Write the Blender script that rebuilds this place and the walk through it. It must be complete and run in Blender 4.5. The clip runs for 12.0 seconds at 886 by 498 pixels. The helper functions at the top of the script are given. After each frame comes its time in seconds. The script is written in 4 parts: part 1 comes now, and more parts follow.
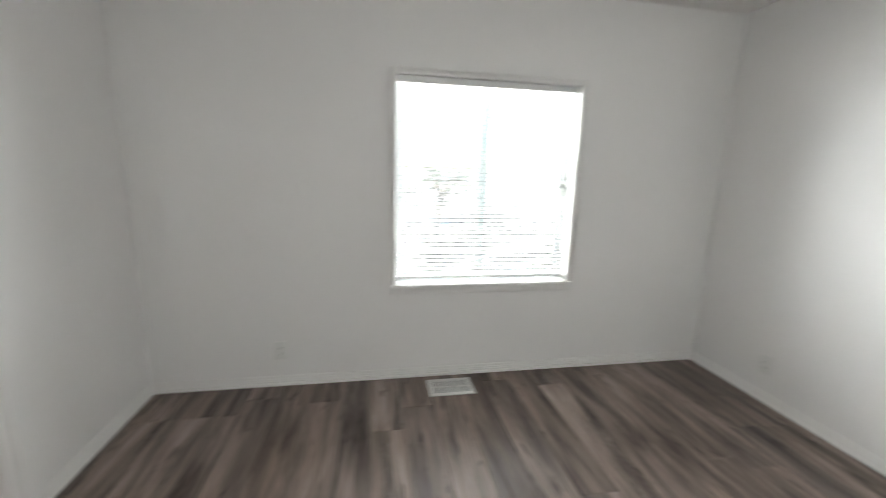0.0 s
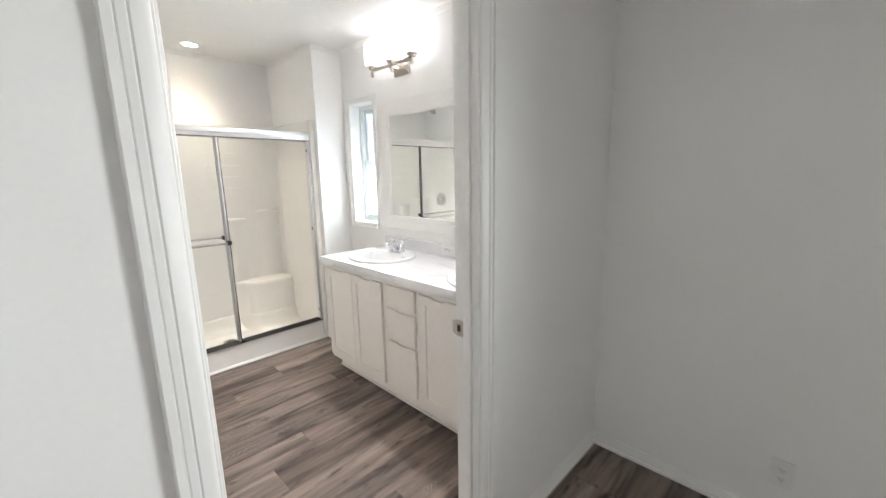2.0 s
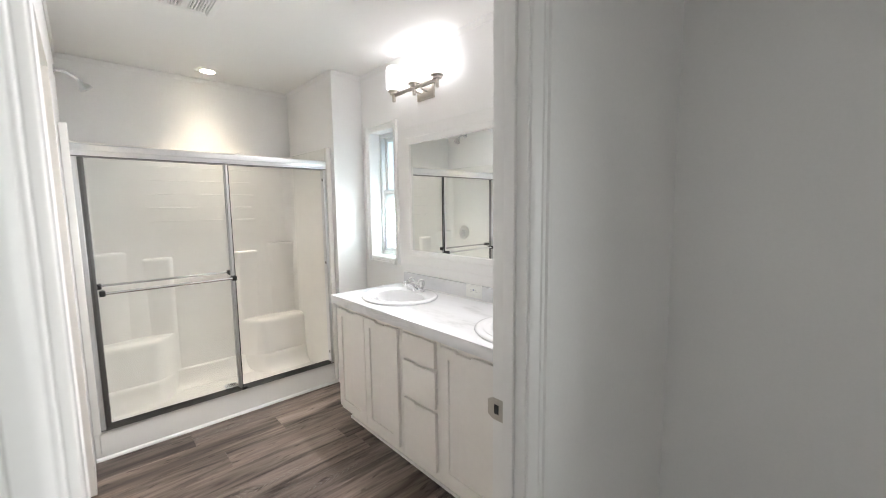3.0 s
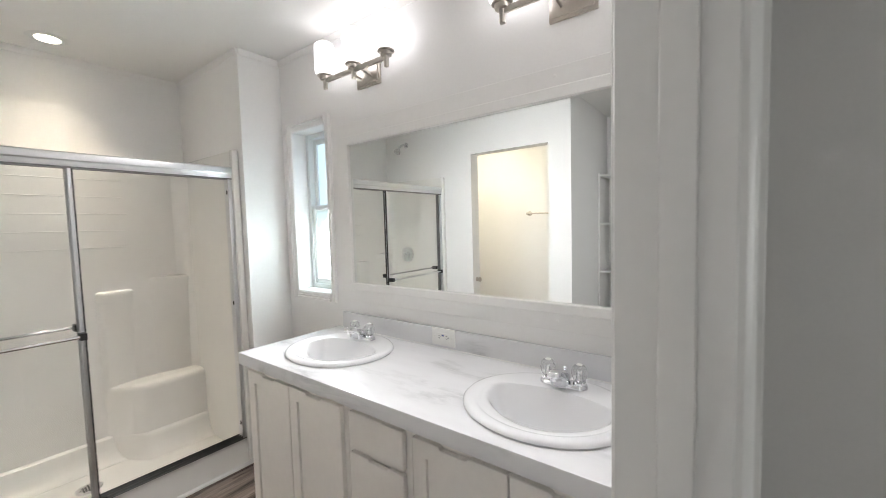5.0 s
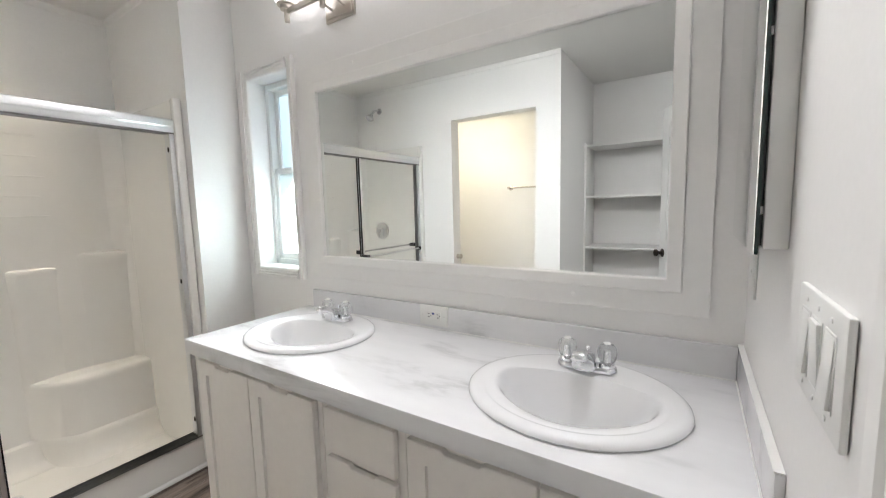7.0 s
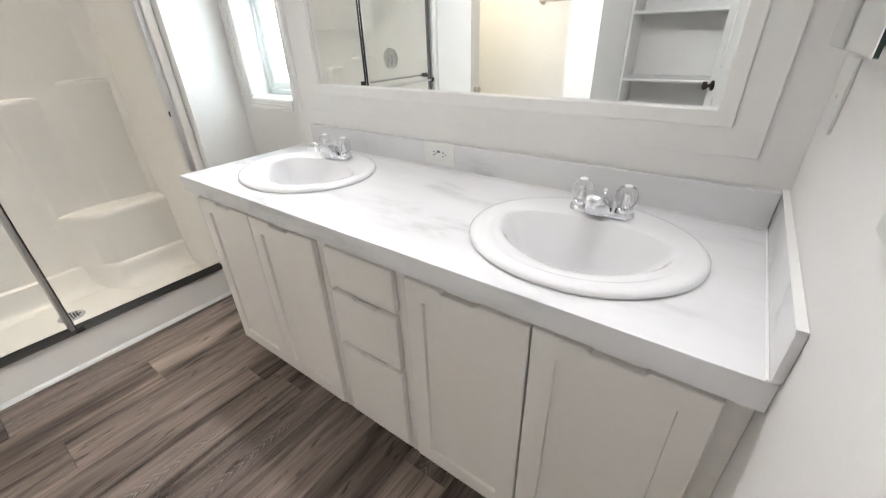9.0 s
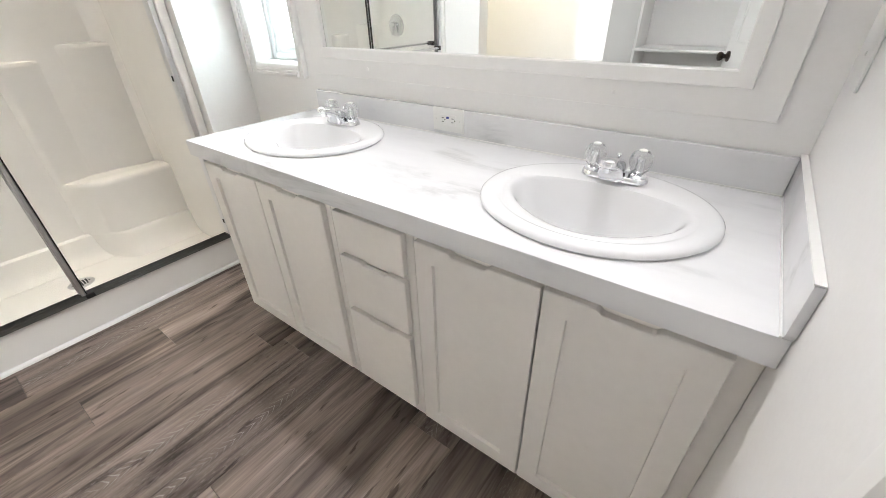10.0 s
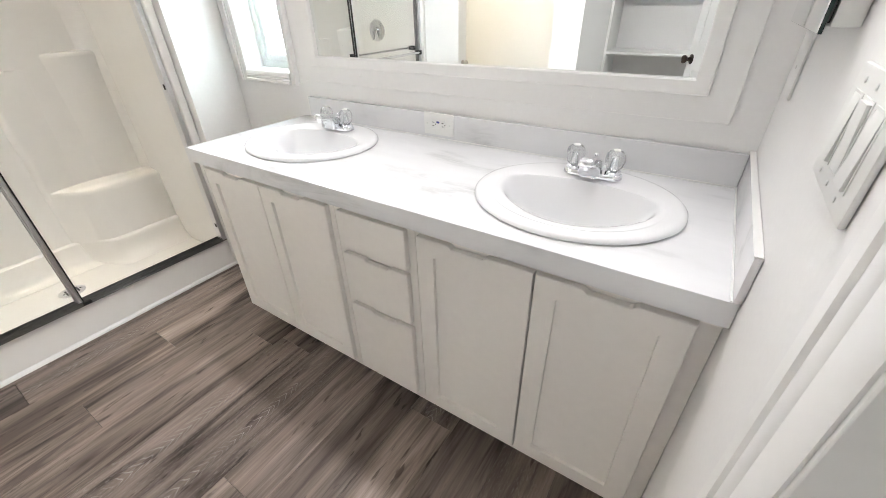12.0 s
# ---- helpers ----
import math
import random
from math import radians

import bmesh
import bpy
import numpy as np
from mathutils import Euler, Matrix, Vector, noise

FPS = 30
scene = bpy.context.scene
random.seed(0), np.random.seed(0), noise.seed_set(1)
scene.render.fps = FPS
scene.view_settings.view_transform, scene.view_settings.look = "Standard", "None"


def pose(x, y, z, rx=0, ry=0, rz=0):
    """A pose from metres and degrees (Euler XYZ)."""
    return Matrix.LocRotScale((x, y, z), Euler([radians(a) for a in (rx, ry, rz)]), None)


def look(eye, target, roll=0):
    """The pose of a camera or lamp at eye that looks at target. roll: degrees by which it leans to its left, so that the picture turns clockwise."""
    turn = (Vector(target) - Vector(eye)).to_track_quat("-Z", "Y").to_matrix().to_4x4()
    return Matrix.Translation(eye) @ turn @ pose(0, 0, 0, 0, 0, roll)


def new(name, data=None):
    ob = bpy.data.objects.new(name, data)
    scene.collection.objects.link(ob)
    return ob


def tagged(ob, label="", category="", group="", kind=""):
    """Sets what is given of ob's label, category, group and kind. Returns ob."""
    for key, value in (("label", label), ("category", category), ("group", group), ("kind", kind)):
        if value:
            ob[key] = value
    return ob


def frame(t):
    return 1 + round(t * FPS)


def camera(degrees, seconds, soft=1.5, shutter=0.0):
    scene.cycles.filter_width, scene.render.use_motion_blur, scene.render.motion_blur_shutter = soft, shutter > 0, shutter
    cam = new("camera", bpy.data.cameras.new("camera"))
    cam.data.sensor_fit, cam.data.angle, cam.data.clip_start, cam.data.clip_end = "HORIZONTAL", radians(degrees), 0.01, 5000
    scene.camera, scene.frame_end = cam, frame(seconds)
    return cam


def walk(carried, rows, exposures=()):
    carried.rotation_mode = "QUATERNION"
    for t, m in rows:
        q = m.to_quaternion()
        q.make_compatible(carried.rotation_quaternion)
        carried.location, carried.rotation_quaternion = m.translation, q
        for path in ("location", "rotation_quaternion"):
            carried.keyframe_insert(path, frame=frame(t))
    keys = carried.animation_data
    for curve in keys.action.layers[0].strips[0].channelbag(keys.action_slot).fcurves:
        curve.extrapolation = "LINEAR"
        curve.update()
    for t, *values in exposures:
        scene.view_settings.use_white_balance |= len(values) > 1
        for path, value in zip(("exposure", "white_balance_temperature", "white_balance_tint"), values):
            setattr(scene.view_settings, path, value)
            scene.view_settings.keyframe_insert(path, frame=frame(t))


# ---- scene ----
cam = camera(97.0, 12.0, soft=0.6, shutter=0.5)
PATH = [
    (0, (1.418, -2.416, 1.368), (1.769, -0.487, 0.973), 1.6),
    (0.6, (1.214, -2.27, 1.37), (0.692, -0.413, 0.841), 0.2),
    (1, (1.103, -2.171, 1.373), (0.184, -0.477, 0.837), -0.4),
    (1.5, (0.967, -2.022, 1.4), (-0.235, -0.503, 0.901), -0.9),
    (2, (0.857, -1.872, 1.41), (-0.526, -0.476, 1.036), -1.1),
    (2.5, (0.749, -1.754, 1.412), (-0.742, -0.446, 1.161), -0.9),
    (4.5, (0.195, -1.473, 1.39), (-1.082, 0.061, 1.261), -1.5),
    (5, (0.1, -1.363, 1.403), (-1.108, 0.226, 1.279), -1.6),
    (5.5, (0.023, -1.313, 1.388), (-1.127, 0.319, 1.271), -1.7),
    (6, (-0.043, -1.244, 1.365), (-1.172, 0.401, 1.231), -2.0),
    (6.5, (-0.084, -1.221, 1.338), (-1.187, 0.442, 1.203), -1.9),
    (8.5, (-0.154, -1.124, 1.287), (-1.188, 0.389, 0.487), -1.5),
    (9, (-0.136, -1.092, 1.27), (-1.179, 0.318, 0.309), -1.8),
    (9.5, (-0.15, -1.096, 1.234), (-1.19, 0.264, 0.199), -1.5),
    (10, (-0.143, -1.115, 1.241), (-1.164, 0.24, 0.183), -1.4),
    (10.5, (-0.149, -1.159, 1.241), (-1.146, 0.215, 0.184), -1.4),
    (11, (-0.144, -1.194, 1.246), (-1.11, 0.203, 0.19), -1.4),
    (11.5, (-0.137, -1.214, 1.266), (-1.081, 0.195, 0.206), -1.4),
    (12, (-0.13, -1.215, 1.278), (-1.071, 0.197, 0.219), -1.4),
]
walk(cam, [(t, look(eye, target, roll)) for t, eye, target, roll in PATH],
     exposures=[(0, 2.42), (1, 2.35), (2, 2.25), (2.7, 2.12), (4.5, 1.74), (6.5, 1.72), (8.5, 1.85), (10, 2.13), (12, 2.17)])

# ---- world, sun, large lights ----
SUN_EL, SUN_AZ = 52, 200
world = bpy.data.worlds.new("sky")
scene.world = world
world.use_nodes = True
wn = world.node_tree.nodes
sky = wn.new("ShaderNodeTexSky")
sky.sky_type, sky.sun_disc = "NISHITA", False
sky.sun_elevation, sky.sun_rotation = radians(SUN_EL), radians(SUN_AZ)
world.node_tree.links.new(sky.outputs[0], wn["Background"].inputs[0])
wn["Background"].inputs[1].default_value = 0.15


def lamp(name, kind, m, energy, color, **more):
    data = bpy.data.lights.new(name, kind)
    data.energy, data.color = energy, color
    if kind == "AREA":
        data.shape, data.size, data.size_y = "RECTANGLE", more["w"], more["h"]
        data.spread = radians(more["spread"])
    if kind == "SUN":
        data.angle = radians(more["angle"])
    ob = new(name, data)
    ob.matrix_world = m
    return ob


az = radians(SUN_AZ)
sun_way = Vector((math.sin(az) * math.cos(radians(SUN_EL)), math.cos(az) * math.cos(radians(SUN_EL)), math.sin(radians(SUN_EL))))
lamp("sun", "SUN", look(sun_way * 20, (0, 0, 0)), 4.0, (1, 0.95, 0.87), angle=0.5)
# daylight in the openings
lamp("bedroom_window_daylight", "AREA", look((2.135, 0.075, 1.28), (2.135, -3, 1.28)), 16.5, (0.94, 0.975, 0.965), w=1.1, h=1.2, spread=145)
lamp("bath_window_daylight", "AREA", look((-1.883, 0.084, 1.5), (-1.2, -1.74, 0.7)), 2.9, (0.95, 0.975, 1.0), w=0.25, h=0.86, spread=115)
# added fill panels for the bulbs of the two wall lamps over the mirror
for x in (-1.357, -0.357):
    lamp("vanity_fill", "AREA", look((x, -0.155, 2.245), (x, -1.155, 1.3)), 2.65, (0.99, 0.975, 0.985), w=0.52, h=0.13, spread=125)
SHADE_GLOW, SPOT_GLOW, ROOM_GLOW = 0.75, 190.0, 26.0


# ---- materials ----
def mat(name, color, rough=0.5, metal=0.0, grain=0.0, scale=60.0, bump=0.0, spec=0.5, glow=None, glow_k=0.0, trans=0.0, ior=1.45, wear=0.0):
    m = bpy.data.materials.new(name)
    m.use_nodes = True
    nt = m.node_tree
    n, l = nt.nodes, nt.links
    p = n["Principled BSDF"]
    p.inputs["Base Color"].default_value = (*color, 1)
    p.inputs["Roughness"].default_value = rough
    p.inputs["Metallic"].default_value = metal
    p.inputs["Specular IOR Level"].default_value = spec
    p.inputs["Transmission Weight"].default_value = trans
    p.inputs["IOR"].default_value = ior
    if glow:
        p.inputs["Emission Color"].default_value = (*glow, 1)
        p.inputs["Emission Strength"].default_value = glow_k
    tc = n.new("ShaderNodeTexCoord")
    if grain or wear:
        fine = n.new("ShaderNodeTexNoise")
        fine.inputs["Scale"].default_value = scale
        fine.inputs["Detail"].default_value = 6
        broad = n.new("ShaderNodeTexNoise")
        broad.inputs["Scale"].default_value = 1.7
        broad.inputs["Detail"].default_value = 4
        l.new(tc.outputs["Object"], fine.inputs["Vector"])
        l.new(tc.outputs["Object"], broad.inputs["Vector"])
        add = n.new("ShaderNodeMath")
        add.operation = "ADD"
        l.new(fine.outputs[0], add.inputs[0])
        l.new(broad.outputs[0], add.inputs[1])
        mp = n.new("ShaderNodeMapRange")
        mp.inputs[1].default_value, mp.inputs[2].default_value = 0.6, 1.4
        mp.inputs[3].default_value, mp.inputs[4].default_value = 1 - grain, 1 + grain
        l.new(add.outputs[0], mp.inputs[0])
        mul = n.new("ShaderNodeMixRGB")
        mul.blend_type, mul.inputs[0].default_value = "MULTIPLY", 1
        mul.inputs[1].default_value = (*color, 1)
        l.new(mp.outputs[0], mul.inputs[2])
        l.new(mul.outputs[0], p.inputs["Base Color"])
        rr = n.new("ShaderNodeMapRange")
        rr.inputs[1].default_value, rr.inputs[2].default_value = 0.2, 0.8
        rr.inputs[3].default_value, rr.inputs[4].default_value = max(0, rough * (0.9 - wear)), min(1, rough * (1.1 + wear))
        l.new(broad.outputs[0], rr.inputs[0])
        l.new(rr.outputs[0], p.inputs["Roughness"])
    if bump:
        bn = n.new("ShaderNodeTexNoise")
        bn.inputs["Scale"].default_value = scale
        bn.inputs["Detail"].default_value = 3
        l.new(tc.outputs["Object"], bn.inputs["Vector"])
        b = n.new("ShaderNodeBump")
        b.inputs["Strength"].default_value, b.inputs["Distance"].default_value = bump, 0.002
        l.new(bn.outputs[0], b.inputs["Height"])
        l.new(b.outputs[0], p.inputs["Normal"])
    return m


WALL = mat("wall_paint", (0.87, 0.86, 0.85), 0.55, grain=0.02, scale=90, bump=0.12)
CEIL = mat("ceiling_paint", (0.88, 0.87, 0.85), 0.8, grain=0.02, scale=140, bump=0.3)
TRIM = mat("trim_paint", (0.86, 0.85, 0.835), 0.35, grain=0.02, scale=40, bump=0.08)
CAB = mat("cabinet_paint", (0.86, 0.83, 0.795), 0.42, grain=0.025, scale=35, bump=0.06)
CAB_IN = mat("cabinet_shadow_board", (0.5, 0.47, 0.43), 0.6, grain=0.05, scale=30)
FIBRE = mat("gelcoat", (0.88, 0.865, 0.835), 0.14, grain=0.015, scale=12, bump=0.02)
PORC = mat("porcelain", (0.81, 0.81, 0.82), 0.05, grain=0.01, scale=8)
CHROME = mat("chrome", (0.82, 0.83, 0.85), 0.06, metal=1, grain=0.03, scale=30)
NICKEL = mat("brushed_nickel", (0.56, 0.52, 0.47), 0.3, metal=1, grain=0.06, scale=120)
ALU = mat("anodised_aluminium", (0.7, 0.7, 0.71), 0.36, metal=1, grain=0.05, scale=90)
ALU_DARK = mat("aluminium_channel", (0.2, 0.2, 0.2), 0.35, metal=1, grain=0.08, scale=60)
BRONZE = mat("dark_bronze", (0.07, 0.055, 0.045), 0.35, metal=0.8, grain=0.1, scale=60)
BLACK = mat("black_plastic_and_gap_shade", (0.015, 0.015, 0.015), 0.45, grain=0.1, scale=50)
PLASTIC = mat("white_plastic", (0.82, 0.82, 0.8), 0.3, grain=0.015, scale=30)
VINYL = mat("white_vinyl", (0.79, 0.82, 0.82), 0.4, grain=0.02, scale=30)
SLOT = mat("slot_dark", (0.03, 0.03, 0.03), 0.6, grain=0.1, scale=50)
BLUE = mat("blue_plastic", (0.03, 0.05, 0.25), 0.4, grain=0.05, scale=50)
SILVER = mat("mirror_silver", (0.86, 0.88, 0.87), 0.008, metal=1)
MEDGE = mat("mirror_edge", (0.012, 0.03, 0.026), 0.15, grain=0.1, scale=60)
SHADE = mat("lit_opal_glass", (0.95, 0.95, 0.95), 0.25, glow=(0.99, 0.967, 1.0), glow_k=SHADE_GLOW)
SPOT = mat("lit_lens", (0.95, 0.93, 0.9), 0.3, glow=(1.0, 0.87, 0.68), glow_k=SPOT_GLOW)
ROOM_LENS = mat("lit_dome", (0.95, 0.93, 0.88), 0.3, glow=(1.0, 0.89, 0.68), glow_k=ROOM_GLOW)
GRILLE = mat("painted_metal", (0.72, 0.72, 0.7), 0.4, grain=0.05, scale=60)
VENT_IN = mat("duct_inside", (0.12, 0.12, 0.12), 0.7, grain=0.1, scale=40)
SUBFLOOR = mat("joint_dark", (0.03, 0.026, 0.023), 0.8, grain=0.2, scale=30)
BLIND = mat("blind_slat", (0.8, 0.8, 0.79), 0.4, grain=0.03, scale=50)
CORD = mat("blind_cord", (0.75, 0.75, 0.73), 0.8, grain=0.05, scale=200)
GROUND = mat("pale_gravel", (0.38, 0.36, 0.33), 0.9, grain=0.25, scale=25, bump=0.6)
BARK = mat("bark", (0.25, 0.22, 0.2), 0.9, grain=0.3, scale=20, bump=0.8)
LEAF = mat("leaf", (0.15, 0.155, 0.13), 0.6, grain=0.35, scale=9)
SIDING = mat("siding", (0.6, 0.6, 0.58), 0.6, grain=0.05, scale=20)
ROOF = mat("roofing", (0.15, 0.14, 0.13), 0.9, grain=0.2, scale=30, bump=0.5)


def pane_glass(name, rough, tint, ior=1.45):
    m = bpy.data.materials.new(name)
    m.use_nodes = True
    n, l = m.node_tree.nodes, m.node_tree.links
    n.remove(n["Principled BSDF"])
    tr, gl, mx, fr = n.new("ShaderNodeBsdfTransparent"), n.new("ShaderNodeBsdfGlossy"), n.new("ShaderNodeMixShader"), n.new("ShaderNodeFresnel")
    tr.inputs[0].default_value = (*tint, 1)
    gl.inputs["Roughness"].default_value = rough
    fr.inputs["IOR"].default_value = ior
    l.new(fr.outputs[0], mx.inputs[0])
    l.new(tr.outputs[0], mx.inputs[1])
    l.new(gl.outputs[0], mx.inputs[2])
    l.new(mx.outputs[0], n["Material Output"].inputs[0])
    return m


GLASS = pane_glass("window_glass", 0.0, (0.93, 0.96, 0.95))
SHOWER_GLASS = pane_glass("shower_glass", 0.02, (0.985, 0.99, 0.988))
ACRYL = pane_glass("clear_acrylic", 0.02, (0.985, 0.988, 0.99), 1.14)
an, al = ACRYL.node_tree.nodes, ACRYL.node_tree.links
a_di, a_mx = an.new("ShaderNodeBsdfDiffuse"), an.new("ShaderNodeMixShader")
a_di.inputs[0].default_value = (0.9, 0.91, 0.92, 1)
a_mx.inputs[0].default_value = 0.2
al.new(an["Mix Shader"].outputs[0], a_mx.inputs[1])
al.new(a_di.outputs[0], a_mx.inputs[2])
al.new(a_mx.outputs[0], an["Material Output"].inputs[0])
# obscure bathroom glass scatters the daylight
FROST = bpy.data.materials.new("obscure_glass")
FROST.use_nodes = True
fn, fl = FROST.node_tree.nodes, FROST.node_tree.links
fn.remove(fn["Principled BSDF"])
f_tl, f_gl, f_mx = fn.new("ShaderNodeBsdfTranslucent"), fn.new("ShaderNodeBsdfGlossy"), fn.new("ShaderNodeMixShader")
f_tl.inputs[0].default_value = (0.86, 0.93, 0.92, 1)
f_gl.inputs["Roughness"].default_value = 0.35
f_mx.inputs[0].default_value = 0.06
fl.new(f_tl.outputs[0], f_mx.inputs[1])
fl.new(f_gl.outputs[0], f_mx.inputs[2])
fl.new(f_mx.outputs[0], fn["Material Output"].inputs[0])


def marble():
    m = mat("marble_laminate", (0.82, 0.82, 0.83), 0.22)
    n, l = m.node_tree.nodes, m.node_tree.links
    p = n["Principled BSDF"]
    tc = n.new("ShaderNodeTexCoord")
    mp = n.new("ShaderNodeMapping")
    mp.inputs["Rotation"].default_value = (0, radians(20), radians(28))
    mp.inputs["Scale"].default_value = (1.3, 4.6, 4.2)
    l.new(tc.outputs["Object"], mp.inputs[0])
    warp = n.new("ShaderNodeTexNoise")
    warp.inputs["Scale"].default_value, warp.inputs["Detail"].default_value = 2.2, 7
    l.new(mp.outputs[0], warp.inputs["Vector"])
    vein = n.new("ShaderNodeTexNoise")
    vein.inputs["Scale"].default_value, vein.inputs["Detail"].default_value, vein.inputs["Roughness"].default_value = 1.6, 8, 0.62
    vein.inputs["Distortion"].default_value = 0.9
    l.new(mp.outputs[0], vein.inputs["Vector"])
    # thin veins where the field passes its middle
    d = n.new("ShaderNodeMath")
    d.operation = "SUBTRACT"
    d.inputs[1].default_value = 0.5
    l.new(vein.outputs[0], d.inputs[0])
    a = n.new("ShaderNodeMath")
    a.operation = "ABSOLUTE"
    l.new(d.outputs[0], a.inputs[0])
    r = n.new("ShaderNodeMapRange")
    r.inputs[1].default_value, r.inputs[2].default_value = 0.0, 0.08
    r.inputs[3].default_value, r.inputs[4].default_value = 1.0, 0.0
    l.new(a.outputs[0], r.inputs[0])
    g = n.new("ShaderNodeMapRange")
    g.inputs[1].default_value, g.inputs[2].default_value = 0.56, 0.8
    l.new(warp.outputs[0], g.inputs[0])
    k = n.new("ShaderNodeMath")
    k.operation = "MULTIPLY"
    l.new(r.outputs[0], k.inputs[0])
    l.new(g.outputs[0], k.inputs[1])
    mix = n.new("ShaderNodeMixRGB")
    mix.inputs[1].default_value, mix.inputs[2].default_value = (0.79, 0.79, 0.805, 1), (0.5, 0.505, 0.51, 1)
    l.new(k.outputs[0], mix.inputs[0])
    cloud = n.new("ShaderNodeMapRange")
    cloud.inputs[1].default_value, cloud.inputs[2].default_value = 0.35, 0.75
    cloud.inputs[3].default_value, cloud.inputs[4].default_value = 1.02, 0.92
    l.new(warp.outputs[0], cloud.inputs[0])
    mul = n.new("ShaderNodeMixRGB")
    mul.blend_type, mul.inputs[0].default_value = "MULTIPLY", 1
    l.new(mix.outputs[0], mul.inputs[1])
    l.new(cloud.outputs[0], mul.inputs[2])
    l.new(mul.outputs[0], p.inputs["Base Color"])
    return m


MARBLE = marble()


def planks_material(limed_board):
    m = bpy.data.materials.new("limed_vinyl_plank" if limed_board else "vinyl_plank")
    m.use_nodes = True
    n, l = m.node_tree.nodes, m.node_tree.links
    p = n["Principled BSDF"]
    tc, oi = n.new("ShaderNodeTexCoord"), n.new("ShaderNodeObjectInfo")
    off = n.new("ShaderNodeMath")
    off.operation = "MULTIPLY"
    off.inputs[1].default_value = 37.0
    l.new(oi.outputs["Random"], off.inputs[0])
    comb = n.new("ShaderNodeCombineXYZ")
    for i in range(3):
        l.new(off.outputs[0], comb.inputs[i])
    add = n.new("ShaderNodeVectorMath")
    l.new(tc.outputs["Object"], add.inputs[0])
    l.new(comb.outputs[0], add.inputs[1])

    def noise_tex(sx, sy, scale, detail, dist=0.0, rough=0.55):
        mp = n.new("ShaderNodeMapping")
        mp.inputs["Scale"].default_value = (sx, sy, 1)
        l.new(add.outputs[0], mp.inputs[0])
        t = n.new("ShaderNodeTexNoise")
        t.inputs["Scale"].default_value, t.inputs["Detail"].default_value = scale, detail
        t.inputs["Distortion"].default_value, t.inputs["Roughness"].default_value = dist, rough
        l.new(mp.outputs[0], t.inputs["Vector"])
        return t.outputs[0]

    def ramp(v, stops):
        r = n.new("ShaderNodeValToRGB")
        e = r.color_ramp.elements
        e[0].position, e[0].color = stops[0]
        e[1].position, e[1].color = stops[-1]
        for pos, c in stops[1:-1]:
            e.new(pos).color = c
        l.new(v, r.inputs[0])
        return r.outputs[0]

    def mixer(kind, fac, a, b):
        x = n.new("ShaderNodeMixRGB")
        x.blend_type = kind
        for i, v in enumerate((fac, a, b)):
            if hasattr(v, "default_value"):
                l.new(v, x.inputs[i])
            elif i == 0:
                x.inputs[0].default_value = v
            else:
                x.inputs[i].default_value = v
        return x.outputs[0]

    broad = noise_tex(7, 0.9, 1.0, 3, 0.3)
    streak = noise_tex(10, 0.8, 1.5, 6, 0.8, 0.6)
    fine = noise_tex(130, 5, 1.0, 4)
    base = ramp(broad, [(0.3, (0.088, 0.07, 0.062, 1)), (0.5, (0.21, 0.17, 0.149, 1)), (0.7, (0.345, 0.287, 0.256, 1))])
    dark = ramp(streak, [(0.33, (0.19, 0.17, 0.16, 1)), (0.44, (0.7, 0.68, 0.665, 1)), (0.52, (1.0, 0.99, 0.98, 1)), (0.66, (1.2, 1.18, 1.15, 1))])
    c = mixer("MULTIPLY", 1.0, base, dark)
    c = mixer("MULTIPLY", 0.8, c, ramp(fine, [(0.3, (0.68, 0.67, 0.66, 1)), (0.7, (1.25, 1.25, 1.25, 1))]))
    tone = ramp(oi.outputs["Random"], [(0.0, (0.84, 0.83, 0.84, 1)), (0.35, (1.06, 1.03, 1.0, 1)), (0.6, (0.95, 0.95, 0.97, 1)), (1.0, (1.12, 1.09, 1.06, 1))])
    c = mixer("MULTIPLY", 1.0, c, tone)
    # limed cathedral grain: nested arrows along the middle of the board, and pale pores
    if limed_board:
        def calc(op, p1, p2=None):
            x = n.new("ShaderNodeMath")
            x.operation = op
            for i, v in enumerate((p1, p2)):
                if v is None:
                    continue
                if hasattr(v, "default_value"):
                    l.new(v, x.inputs[i])
                else:
                    x.inputs[i].default_value = v
            return x.outputs[0]

        sep = n.new("ShaderNodeSeparateXYZ")
        l.new(tc.outputs["Object"], sep.inputs[0])
        wob = noise_tex(9, 5, 1.0, 3)
        side = calc("ABSOLUTE", calc("ADD", sep.outputs[0], calc("MULTIPLY", calc("SUBTRACT", broad, 0.5), 0.06)))
        phase = calc("FRACT", calc("ADD", calc("ADD", calc("MULTIPLY", sep.outputs[1], 34.0), calc("MULTIPLY", side, 62.0)), calc("MULTIPLY", wob, 4.0)))
        tri = calc("ABSOLUTE", calc("SUBTRACT", phase, 0.5))
        arrow = ramp(tri, [(0.03, (1, 1, 1, 1)), (0.1, (0, 0, 0, 1))])
        core = ramp(calc("ADD", side, calc("MULTIPLY", wob, 0.02)), [(0.016, (1, 1, 1, 1)), (0.036, (0, 0, 0, 1))])
        gaps = ramp(noise_tex(3, 4.5, 1.0, 2), [(0.42, (0, 0, 0, 1)), (0.52, (0.8, 0.8, 0.8, 1))])
        c = mixer("MIX", mixer("MULTIPLY", 1.0, mixer("MULTIPLY", 1.0, arrow, core), gaps), c, (0.42, 0.39, 0.37, 1))
